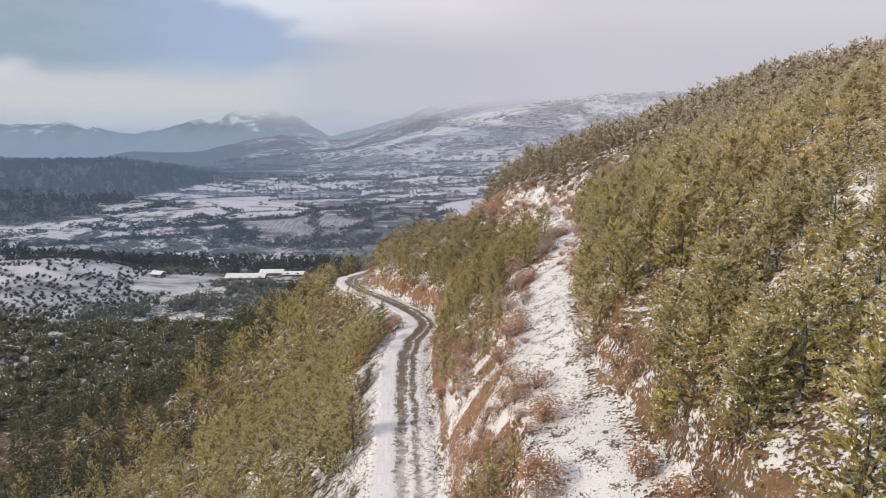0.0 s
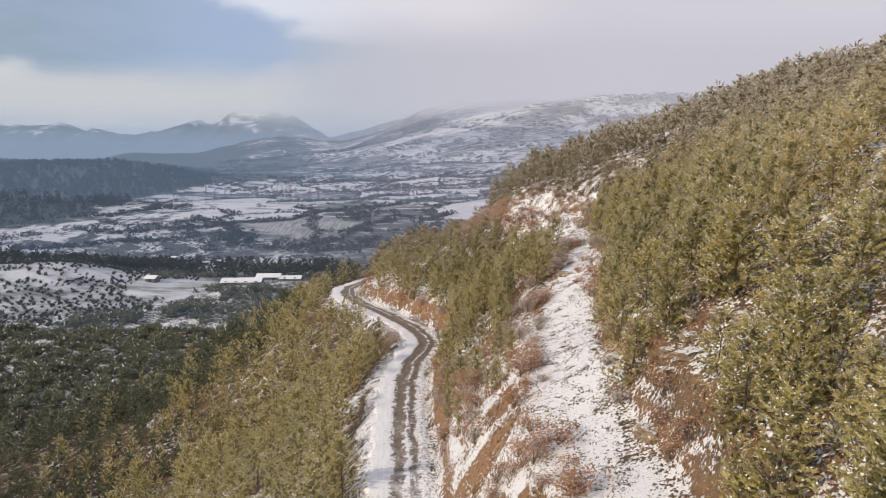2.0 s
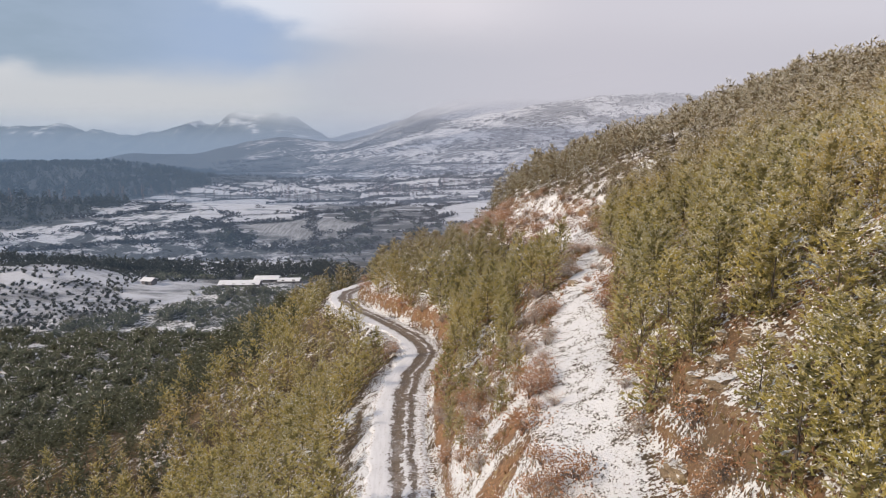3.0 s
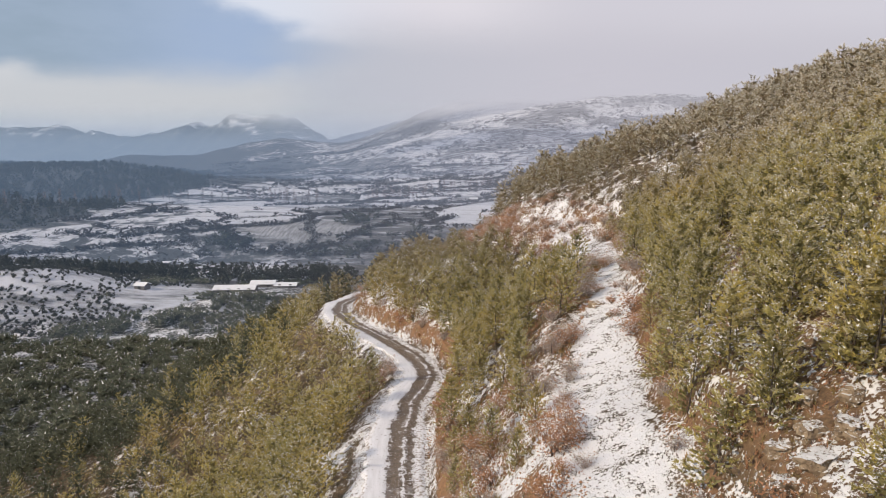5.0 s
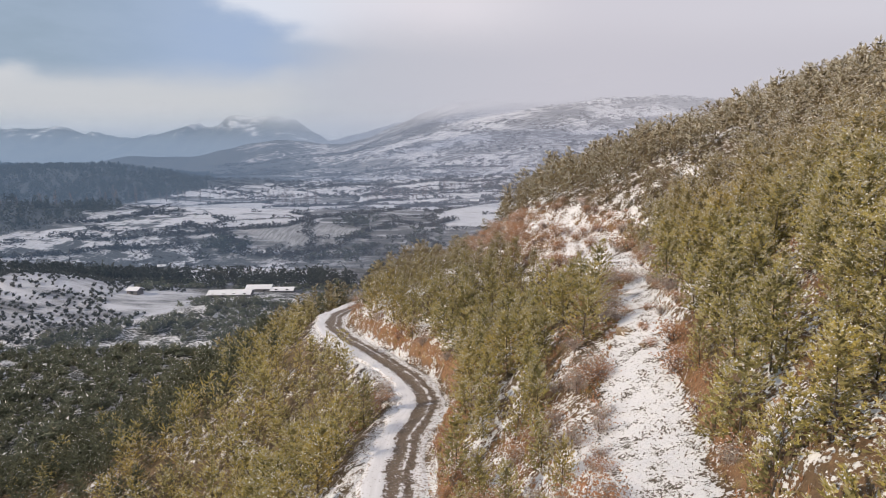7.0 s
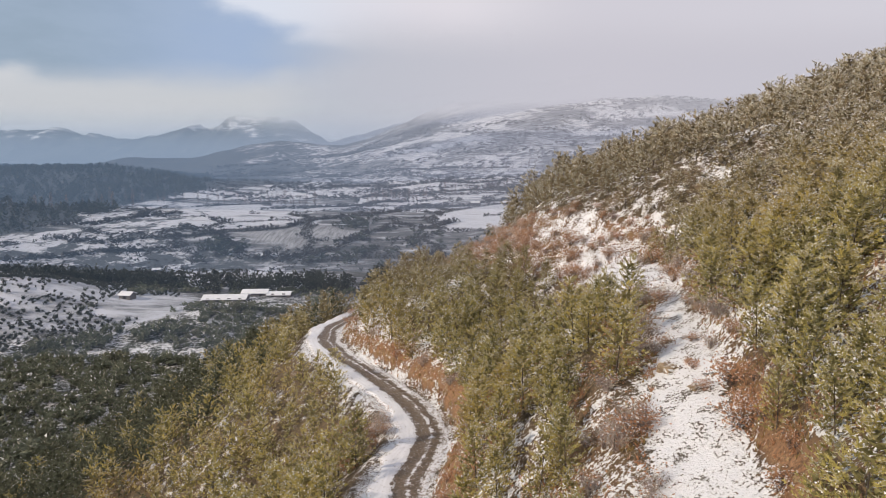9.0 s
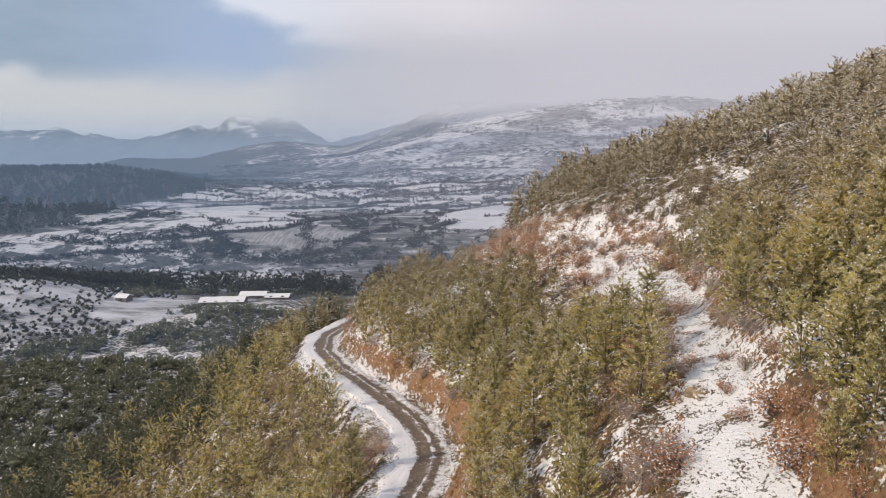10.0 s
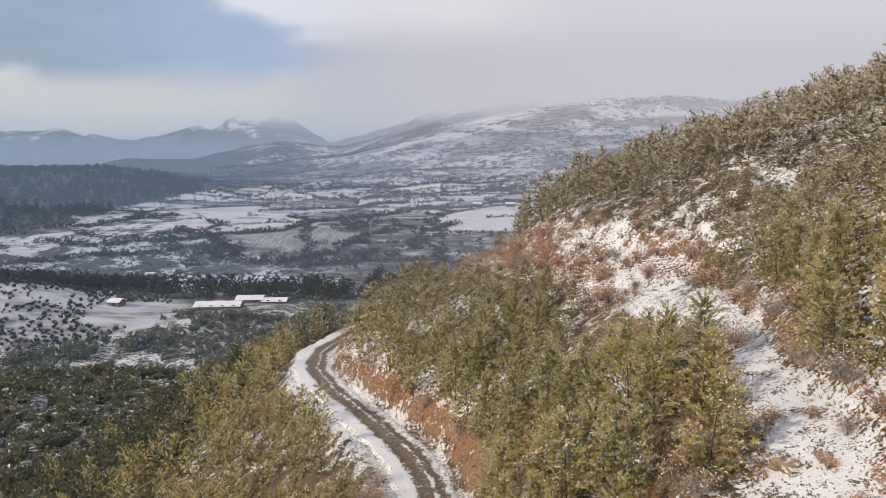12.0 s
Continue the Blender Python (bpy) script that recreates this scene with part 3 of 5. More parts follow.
def outward(v, n):
    """Turns each triangle so that it faces the way its crown's surface faces there."""
    t, m = v.reshape(-1, 3, 3), n.reshape(-1, 3, 3)
    face = np.cross(t[:, 1] - t[:, 0], t[:, 2] - t[:, 0])
    back = np.einsum("ij,ij->i", face, m[:, 0]) < 0
    t[back] = t[back][:, [1, 0, 2]]
    m[back] = m[back][:, [1, 0, 2]]
    return t.reshape(-1, 3), m.reshape(-1, 3)


def unit(v):
    return v / np.maximum(np.linalg.norm(v, axis=-1, keepdims=True), 1e-9)


def pine_arrays(seed, levels, per, along, count, length, width, snow, fleck=0.045, thick=0.33, bend=0.04, fill=0, stem=0.02):
    """A pine one metre high: crown places, materials (1: snow, 2: inner sprays, shade in their colour) and normals,
    then trunk places and faces.
    """
    rng = np.random.default_rng(seed)
    lean = rng.normal(0, bend, 2)
    places, ways, faces = [], [], []
    for i in range(levels):
        f = (i + 0.4) / levels
        h = stem + (0.95 - stem) * f ** 0.95
        reach = thick * (1 - f) ** 0.52 * (0.70 + 0.30 * min(1, f * 3)) + 0.012
        turn = rng.uniform(0, 6.28)
        for b in range(per if f < 0.75 else max(3, per - 2)):
            an = turn + 6.283 * b / per + rng.normal(0, 0.22)
            r = reach * rng.uniform(0.62, 1.18)
            tilt = rng.normal(0, 0.22, 3)
            drop = rng.normal(0, 0.35 / levels)
            for s in range(along):
                q = 1 - (0.62 / max(along, 1)) * s - rng.uniform(0, 0.12)
                p = np.array([math.cos(an) * r * q, math.sin(an) * r * q, h + drop + r * (0.30 + 0.30 * f) * q * q + rng.normal(0, 0.008)])
                places.append(p + [lean[0] * h, lean[1] * h, 0])
                ways.append((math.cos(an) * 0.8, math.sin(an) * 0.8, 0.55 + 0.6 * f))
                faces.append(np.array([math.cos(an), math.sin(an), 0.50 + 0.5 * f]) + tilt)
    places += [np.array([lean[0], lean[1], z]) for z in (0.90, 0.95)]
    ways += [(0, 0, 1.6)] * 2
    faces += [(0, 0, 1)] * 2
    at, out, face = np.array(places), np.array(ways), unit(np.array(faces))
    v = blades(rng, at, out, count, length, width, 0.55)
    n = np.repeat(unit(face + rng.normal(0, 0.36, face.shape)), 3 * count, 0)
    mat = np.zeros(len(v) // 3, int)
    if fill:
        # shorter sprays close to the stem, coloured darker to paint the crown's inner shade
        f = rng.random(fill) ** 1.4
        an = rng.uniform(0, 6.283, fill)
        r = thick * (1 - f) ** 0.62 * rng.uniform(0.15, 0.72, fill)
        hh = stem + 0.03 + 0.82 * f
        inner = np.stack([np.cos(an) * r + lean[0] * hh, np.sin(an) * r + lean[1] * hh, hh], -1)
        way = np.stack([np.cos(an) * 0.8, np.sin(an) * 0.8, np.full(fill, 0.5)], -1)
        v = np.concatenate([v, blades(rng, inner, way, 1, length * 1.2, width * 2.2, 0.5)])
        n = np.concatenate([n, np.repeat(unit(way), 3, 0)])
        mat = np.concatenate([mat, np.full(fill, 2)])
    if snow:
        chosen = rng.random(len(at)) < snow
        s_at = at[chosen] + rng.normal(0, length * 0.25, (chosen.sum(), 3)) + [0, 0, length * 0.35]
        flatways = unit(rng.normal(0, 1, (len(s_at), 3)) * [1, 1, 0.45] + out[chosen] * 0.5)
        sv = blades(rng, s_at, flatways, 2, fleck, fleck * 0.62, 0.35)
        v = np.concatenate([v, sv])
        n = np.concatenate([n, np.repeat(unit(face[chosen] * 0.7 + [0, 0, 0.7]), 6, 0)])
        mat = np.concatenate([mat, np.ones(len(sv) // 3, int)])
    v, n = outward(v, n)
    t_lev = np.array([0, 0.26, 0.62])
    rad = np.array([0.010, 0.007, 0.003])
    ang = np.arange(6) * math.pi / 3
    tv = np.stack([np.cos(ang)[None] * rad[:, None] + lean[0] * t_lev[:, None], np.sin(ang)[None] * rad[:, None] + lean[1] * t_lev[:, None],
                   np.broadcast_to(t_lev[:, None], (3, 6))], -1).reshape(-1, 3)
    tf = [(r * 6 + i, r * 6 + (i + 1) % 6, r * 6 + 6 + (i + 1) % 6, r * 6 + 6 + i) for r in range(2) for i in range(6)]
    return v, mat, n, tv, np.array(tf)


def tris(v):
    return np.arange(len(v)).reshape(-1, 3)


def scatter(kinds, where, heights, turns, widths):
    """Joins copies of the given triangle arrays into one set of places, materials and normals."""
    vs, ms, ns = [], [], []
    for n, (p, h, a, w) in enumerate(zip(where, heights, turns, widths)):
        v, mat, face = kinds[n % len(kinds)][:3]
        c, s = math.cos(a), math.sin(a)
        spin = np.array(((c, -s, 0), (s, c, 0), (0, 0, 1)))
        vs.append((v * [h * w, h * w, h]) @ spin.T + p)
        ns.append(face @ spin.T)
        ms.append(mat)
    return np.concatenate(vs), np.concatenate(ms), np.concatenate(ns)


def jittered(x0, x1, y0, y1, step, seed):
    rng = np.random.default_rng(seed)
    gx, gy = np.meshgrid(np.arange(x0, x1, step), np.arange(y0, y1, step))
    x = flat(gx + (np.arange(gx.shape[0]) % 2)[:, None] * step / 2) + rng.uniform(-0.42, 0.42, gx.size) * step
    y = flat(gy) + rng.uniform(-0.42, 0.42, gx.size) * step
    return x, y, rng


def forest_sites():
    x, y, rng = jittered(-75, 120, 6, 154, 2.62, 5)
    u, xs = road_u(x, y), curve(y, STRIP)
    keep = (u < -3.7) | (u > 4.0)
    off = x - xs
    keep &= ~((off > curve(y, CLEAR_L) - 0.9) & (off < curve(y, CLEAR_R) + 0.5) & (y < 109))
    bare = smooth(6.5, 4.0, np.abs(off)) * smooth(98, 102, y) * smooth(147, 138, y)
    keep &= rng.random(len(x)) > bare * 0.93
    keep &= ~((off > curve(y, CLEAR_L) - 3.2) & (off < 0) & (y > 60) & (y < 92) & (rng.random(len(x)) < 0.35 + 0.5 * smooth(76, 84, y)))
    keep &= ~((off > curve(y, CLEAR_L) - 6.5) & (off < 0) & (y > 70) & (y < 102) & (rng.random(len(x)) < 0.25 + 0.5 * smooth(78, 86, y)))
    # the steep bank between road and clearing carries scrub, and few pines
    low = (u > 3) & (x < xs - 2.5) & (y < 62)
    keep &= ~(low & (rng.random(len(x)) > 0.45 + 0.4 * smooth(46, 60, y)))
    scar = (off > curve(y, CLEAR_R)) & (off < curve(y, CLEAR_R) + 1.6) & (y < 44)
    keep &= ~(scar & (rng.random(len(x)) > 0.35))
    keep &= rough(x, y, 8, 42) + 0.4 * rough(x, y, 3.5, 43) > -0.82
    keep &= ~((u < 0) & (u > -5.2) & (rng.random(len(x)) < 0.55 - 0.3 * smooth(80, 95, y)))
    # out of reach behind the shoulder of the hill
    keep &= ~((x > 30) & (y < 22)) & ~((x > 55) & (y < 60)) & (x < 0.85 * y + 12) & (x > -0.85 * y - 15)
    # a few more close the gaps above the clearing
    ex, ey, _ = jittered(9, 32, 18, 84, 2.3, 15)
    eo = ex - curve(ey, STRIP) - curve(ey, CLEAR_R)
    extra = (eo > 0.8) & (eo < 14) & (rng.random(len(ex)) < 0.45) & (ey > 22)
    x, y = np.concatenate([x[keep], ex[extra]]), np.concatenate([y[keep], ey[extra]])
    # the outcrop stands clear
    clear = (x > 10.6 + 0.1 * (42 - y)) & (x < 14.4) & (y > 36) & (y < 41.5)
    x, y = x[~clear], y[~clear]
    h = rng.uniform(3.3, 6.2, len(x)) * (0.92 + 0.16 * rough(x, y, 14, 44))
    h = np.where((road_u(x, y) > 3) & (x < curve(y, STRIP)) & (y < 62), h * 0.62, h)
    h = np.where(np.abs(x - curve(y, STRIP)) < 6.5, np.where(y > 98, h * 0.6, h), h)
    return x, y, h, rng


fx, fy, fh, rng = forest_sites()
fz = ground_z(fx, fy) - 0.12
turn = rng.uniform(0, 6.283, len(fx))
wide = rng.uniform(0.92, 1.25, len(fx)) * (1 + 0.15 * smooth(20, 34, fx))
HIGH = [pine_arrays(100 + i, 12, 6, 3, 12, 0.056, 0.0128, 0.75, 0.019, fill=260) for i in range(8)]
FINE = [pine_arrays(150 + i, 10, 6, 2, 7, 0.068, 0.0160, 0.75, 0.022, fill=110) for i in range(8)]
MID = [pine_arrays(200 + i, 8, 6, 2, 3, 0.088, 0.027, 0.45, 0.028, fill=48) for i in range(8)]
LITE = [pine_arrays(230 + i, 7, 5, 2, 3, 0.098, 0.032, 0.45, 0.030, fill=36) for i in range(8)]
SHADE = [pine_arrays(250 + i, 7, 5, 2, 3, 0.10, 0.030, 0.20, 0.032, fill=44) for i in range(8)]
LOW = [pine_arrays(300 + i, 5, 4, 1, 3, 0.18, 0.075, 0.0, 0.05, thick=0.24) for i in range(6)]

# the pines beside the first bends stand singly, the rest of the wood as one
score = np.abs(fx - 7) + 0.7 * np.maximum(32 - fy, 0) + 0.8 * np.maximum(fy - 92, 0)
near_ids = np.argsort(np.where(fy > 16, score, 999))[:220]
next_ids = np.argsort(np.where(fy > 12, score, 999))[220:640]
is_near = np.zeros(len(fx), bool)
is_near[near_ids] = True

pines = []
for i, (v, mat, face, tv, tf) in enumerate(HIGH):
    tree = new("pine_tree")
    part("trunk", mesh_from("trunk", tv, tf, [M_BARK], smooth_faces=True), tree)
    part("crown", mesh_from("crown", v, tris(v), [M_NEEDLE, M_SNOW, M_INNER_SHADE], mat, normals=face), tree, "olive needles flecked with snow")
    tagged(tree, "young olive-green pine flecked with snow on the hillside", "pine tree", group="pines on the hillside")
    pines.append(tree)
used = set()
for n, i in enumerate(near_ids):
    m = Matrix.LocRotScale((fx[i], fy[i], fz[i]), Euler((0, 0, turn[i])), (fh[i] * wide[i], fh[i] * wide[i], fh[i]))
    kind = n % 8
    if kind not in used:
        used.add(kind)
        pines[kind].matrix_basis = m
    else:
        one = copy_thing(pines[kind], m)
        one.matrix_basis = m


def stuff(name, arrays, mats, label, category):
    v, mat, face = arrays
    return tagged(new(name, mesh_from(name, v, tris(v), mats, mat, normals=face)), label, category, kind="stuff")


is_near[next_ids] = True
rest = np.where(~is_near)[0]
sites = np.stack([fx, fy, fz], -1)
stuff("roadside_pine_wood", scatter(FINE, sites[next_ids], fh[next_ids], turn[next_ids], wide[next_ids]), [M_NEEDLE, M_SNOW, M_INNER_SHADE],
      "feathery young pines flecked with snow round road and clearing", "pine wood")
# towards the valley more pines take the needles painted for cloud shade
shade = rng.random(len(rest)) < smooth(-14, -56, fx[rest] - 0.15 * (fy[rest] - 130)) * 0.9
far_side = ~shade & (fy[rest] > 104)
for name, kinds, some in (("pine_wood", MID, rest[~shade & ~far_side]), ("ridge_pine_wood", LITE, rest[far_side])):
    stuff(name, scatter(kinds, sites[some], fh[some], turn[some], wide[some]), [M_NEEDLE, M_SNOW, M_INNER_SHADE],
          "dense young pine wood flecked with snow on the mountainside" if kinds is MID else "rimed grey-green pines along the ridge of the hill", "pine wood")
stuff("dark_pine_wood", scatter(SHADE, sites[rest[shade]], fh[rest[shade]], turn[rest[shade]], wide[rest[shade]]), [M_CLOUD_SHADED, M_SNOW, M_INNER_SHADE_DARK],
      "pines mixed into the lower wood with cloud shade in their colour", "pine wood")


def trunks(where, heights, name, label):
    """Thin tapered stems for the trees that stand together."""
    ang = np.arange(4) * math.pi / 2
    base = np.stack([np.cos(ang) * 0.013, np.sin(ang) * 0.013, 0 * ang], -1)
    top = base * [0.4, 0.4, 0] + [0, 0, 0.35]
    one = np.concatenate([base, top])
    v = (one[None] * np.asarray(heights)[:, None, None] + np.asarray(where)[:, None]).reshape(-1, 3)
    f = np.array([(i, (i + 1) % 4, 4 + (i + 1) % 4, 4 + i) for i in range(4)])
    f = (f[None] + 8 * np.arange(len(where))[:, None, None]).reshape(-1, 4)
    return tagged(new(name, mesh_from(name, v, f, [M_BARK])), label, "tree stems", kind="stuff")


stems = np.concatenate([rest, next_ids])
trunks(sites[stems], fh[stems], "pine_stems", "thin brown stems of the young pine wood")

def bush_arrays(seed, n, snow, size=0.42):
    """A rounded bush of coarse sprays, one metre high: places, materials and normals."""
    rng = np.random.default_rng(seed)
    d = unit(rng.normal(0, 1, (n, 3)) + [0, 0, 0.25])
    at = d * [0.42, 0.42, 0.36] * rng.uniform(0.6, 1, (n, 1)) * (1 + 0.25 * np.sin(5 * d[:, :1] + seed) * np.cos(4 * d[:, 1:2] - seed)) + [0, 0, 0.42]
    v = blades(rng, at, d + [0, 0, 0.4], 1, size, size * 0.6, 0.5)
    v, face = outward(v, np.repeat(unit(d + rng.normal(0, 0.25, d.shape)), 3, 0))
    return v, (rng.random(n) < snow).astype(int), face


def clump_arrays(seed, n, snow):
    """A lumpy broad crown one metre high: a few rounded lobes of sprays round a dense heart."""
    rng = np.random.default_rng(seed)
    lobes = rng.uniform(-1, 1, (6, 3)) * [0.24, 0.24, 0.20] + [0, 0, 0.52]
    big = rng.uniform(0.17, 0.27, 6)
    which = rng.integers(0, 6, n)
    d = unit(rng.normal(0, 1, (n, 3)) + [0, 0, 0.3])
    at = lobes[which] + d * big[which][:, None] * rng.uniform(0.75, 1.0, (n, 1))
    v = blades(rng, at, d + [0, 0, 0.3], 1, 0.15, 0.085, 0.5)
    face = unit(d + unit(at - [0, 0, 0.4]) * 0.6)
    heart = blades(rng, lobes[rng.integers(0, 6, 26)] * [1, 1, 0.8], rng.normal(0, 1, (26, 3)), 1, 0.34, 0.3, 0.2)
    hn = np.repeat(unit(heart.reshape(-1, 3, 3).mean(1) - [0, 0, 0.4]), 3, 0)
    v, m = outward(np.concatenate([v, heart]), np.concatenate([np.repeat(face, 3, 0), hn]))
    white = (rng.random(n) < snow * (1 + 2 * (face[:, 2] > 0.5))).astype(int)
    return v, np.concatenate([white, np.zeros(26, int)]), m


# leaf colour darkened in place of the cloud shade over the valley
M_VALLEY_SHADED = foliage_material("shaded_valley_leaves", (0.070, 0.086, 0.066), (0.185, 0.203, 0.145), (0.185, 0.185, 0.125), 0.2, 0.10)


# ---- the woods below, cloud shade in their colour, the gorge and the knoll ----
dx, dy, rng = jittered(-330, 60, 128, 292, 3.6, 8)
dz = ground_z(dx, dy)
keep = (dy > 172) | (dx < -75) | (dz < 60)
keep &= ~((dx > -75) & (dy < 172)) & (dx > -0.86 * dy - 30)
knob_d = np.exp(-((dx + 190) / 62) ** 2 - ((dy - 300) / 50) ** 2) + 1.1 * np.exp(-((dx + 127) / 17) ** 2 - ((dy - 293) / 21) ** 2)
keep &= ~((dx > -112) & (dx < -58) & (dy > 284))
keep &= knob_d < 0.20 + 0.12 * rough(dx, dy, 12, 53)
keep &= rough(dx, dy, 15, 51) + 0.5 * rough(dx, dy, 6, 52) > -0.56
dx, dy, dz = dx[keep], dy[keep], dz[keep]
dh = rng.uniform(2.4, 5.6, len(dx)) * (1 + 0.3 * rough(dx, dy, 9, 54))
stuff("valley_wood", scatter([clump_arrays(900 + i, 95, 0.014) for i in range(7)], np.stack([dx, dy, dz - 0.2], -1), dh, rng.uniform(0, 6.28, len(dx)), rng.uniform(0.9, 1.3, len(dx))), [M_VALLEY_SHADED, M_SNOW],
      "mixed green wood below the road, cloud shade in its colour, snow in its gaps", "wood")


# ---- scrub oak with dry leaves, rocks and litter near the road and the clearing ----


def shrub_arrays(seed, leaves, twigs, flecks):
    """A scrub oak one metre high: leaf, twig and snow triangles (0, 1, 2)."""
    rng = np.random.default_rng(seed)
    lobes = rng.normal(0, 0.22, (7, 3)) * [1, 1, 0.5] + [0, 0, 0.62]
    c = lobes[rng.integers(0, 7, leaves)] + rng.normal(0, 0.17, (leaves, 3))
    c[:, 2] = np.abs(c[:, 2])
    way = rng.normal(0, 1, (leaves, 3))
    way /= np.linalg.norm(way, axis=1, keepdims=True)
    lv = blades(rng, c, way, 1, 0.075, 0.052, 0.3)
    foot = rng.normal(0, 0.05, (twigs, 3)) * [1, 1, 0]
    tip = lobes[rng.integers(0, 7, twigs)] + rng.normal(0, 0.16, (twigs, 3)) + [0, 0, 0.12]
    if twigs > 60:
        # most twigs fork off others part of the way up
        fork = rng.random(twigs) < 0.8
        foot = np.where(fork[:, None], tip * rng.uniform(0.35, 0.7, (twigs, 1)) + rng.normal(0, 0.05, (twigs, 3)), foot)
        tip = np.where(fork[:, None], foot + rng.normal(0, 0.16, (twigs, 3)) + [0, 0, 0.08], tip)
    side = rng.normal(0, 1, (twigs, 3))
    side *= (0.014 if twigs < 200 else 0.008) / np.linalg.norm(side, axis=1, keepdims=True)
    tv = np.stack([foot - side, foot + side, tip], 1).reshape(-1, 3)
    s = c[rng.integers(0, leaves, flecks)] + rng.normal(0, 0.05, (flecks, 3)) + [0, 0, 0.06]
    fw = rng.normal(0, 1, (flecks, 3)) * [1, 1, 0.4]
    sv = blades(rng, s, fw / np.linalg.norm(fw, axis=1, keepdims=True), 1, 0.045, 0.034, 0.3)
    v = np.concatenate([lv, tv, sv])
    mat = np.repeat([0, 1, 2], [len(lv) // 3, len(tv) // 3, len(sv) // 3])
    face = np.repeat(unit(v.reshape(-1, 3, 3).mean(1) - [0, 0, 0.35]), 3, 0)
    v, face = outward(v, face)
    return v, mat, face


SHRUBS = [shrub_arrays(500 + i, (470, 300, 70)[i % 3], (30, 75, 330)[i % 3], 90) for i in range(6)]
stem_v = np.array([(-0.03, 0, -0.1), (0.03, 0.02, -0.1), (0.0, -0.03, -0.1), (0.03, 0.04, 0.6)])
stem_f = np.array([(0, 1, 3), (1, 2, 3), (2, 0, 3)])
shrub_kinds = []
for i, (v, mat, face) in enumerate(SHRUBS):
    shrub = new("oak_shrub")
    grey = i % 3 == 2
    part("crown", mesh_from("crown", v, tris(v), [M_RED, M_FROSTED if grey else M_TWIG, M_SNOW], mat, normals=face), shrub, "bare twigs with few rusty leaves" if grey else "dry rusty leaves flecked with snow")
    part("stem", mesh_from("stem", stem_v, stem_f, [M_BARK]), shrub)
    tagged(shrub, "half-bare grey scrub oak with few rusty leaves and snow" if grey else "rust-brown scrub oak with dry leaves flecked by snow", "shrub", group="scrub oaks by the clearing")
    shrub_kinds.append(shrub)

rng = np.random.default_rng(77)


def pick(n, x0, x1, y0, y1, test):
    x, y = rng.uniform(x0, x1, n), rng.uniform(y0, y1, n)
    ok = test(x, y)
    return np.stack([x[ok], y[ok]], -1)


off_l = lambda x, y: x - curve(y, STRIP) - curve(y, CLEAR_L)  # noqa: E731
off_r = lambda x, y: x - curve(y, STRIP) - curve(y, CLEAR_R)  # noqa: E731
places = np.concatenate([
    pick(900, -2, 10, 18, 66, lambda x, y: (road_u(x, y) > 3.4) & (off_l(x, y) < 0.5) & (rough(x, y, 4, 80) > -0.05))[:78],
    pick(500, 2, 8, 20, 52, lambda x, y: (off_l(x, y) > -0.6) & (off_l(x, y) < 1.2) & (rough(x, y, 5, 78) > 0.0))[:22],
    pick(900, 5, 22, 20, 100, lambda x, y: (off_l(x, y) > -3.4) & (off_l(x, y) < 0.4) & (y > 56) & (y < 93))[:40],
    pick(900, 8, 26, 20, 100, lambda x, y: (off_r(x, y) > -0.2) & (off_r(x, y) < 1.8))[:34],
    pick(700, -4, 24, 99, 141, lambda x, y: np.abs(x - curve(y, STRIP)) < 5.5)[:60],
    pick(1500, -20, 4, 62, 134, lambda x, y: (road_u(x, y) > 3.4) & (road_u(x, y) < 6.2))[:24],
    pick(120, -11, -5.5, 82, 95, lambda x, y: (road_u(x, y) < -3.3) & (road_u(x, y) > -6.5))[:10]])
places = places[:294]
grey_side = (off_l(places[:, 0], places[:, 1]) < 0.6) & (places[:, 1] > 54) & (places[:, 1] < 98) & (road_u(places[:, 0], places[:, 1]) > 7)
for n, (x, y) in enumerate(places):
    h = rng.uniform(0.8, 1.9)
    m = Matrix.LocRotScale((x, y, float(ground_z(x, y)) - 0.08), Euler((0, 0, rng.uniform(0, 6.28))), (h * 1.25, h * 1.25, h))
    one = shrub_kinds[n] if n < 6 else copy_thing(shrub_kinds[(2, 5, n % 6, 5, 2)[n % 5] if grey_side[n] else n % 6], m)
    one.matrix_basis = m


# a few low ones stand out in the snow of the clearing
for n, (x, y, h) in enumerate(((16.0, 74.1, 0.9), (13.9, 70.2, 0.8), (12.7, 66.9, 0.7), (12.5, 70.8, 1.0), (15.3, 86.8, 1.2), (17.2, 76.2, 1.0), (12.5, 64.8, 0.8), (12.7, 67.3, 0.6), (15.0, 84.1, 1.2), (15.4, 67.7, 0.9), (10.1, 68.9, 1.1), (10.1, 69.1, 1.1), (15.3, 68.3, 1.2), (13.0, 57.4, 1.1))):
    copy_thing(shrub_kinds[0 if n % 3 else 3], m).matrix_basis = Matrix.LocRotScale((x, y, float(ground_z(x, y)) - 0.05), Euler((0, 0, n * 1.7)), (h, h, h * 0.85))


spur_shrubs = pick(1500, -4, 24, 98, 142, lambda x, y: np.abs(x - curve(y, STRIP)) < 6.5)[:100]
n = len(spur_shrubs)
stuff("spur_scrub", scatter(SHRUBS, np.column_stack([spur_shrubs, ground_z(spur_shrubs[:, 0], spur_shrubs[:, 1]) - 0.06]), rng.uniform(0.6, 1.4, n), rng.uniform(0, 6.28, n), rng.uniform(1.1, 1.5, n)),
      [M_RED, M_TWIG, M_SNOW], "rusty low scrub crowding the bare spur", "scrub")


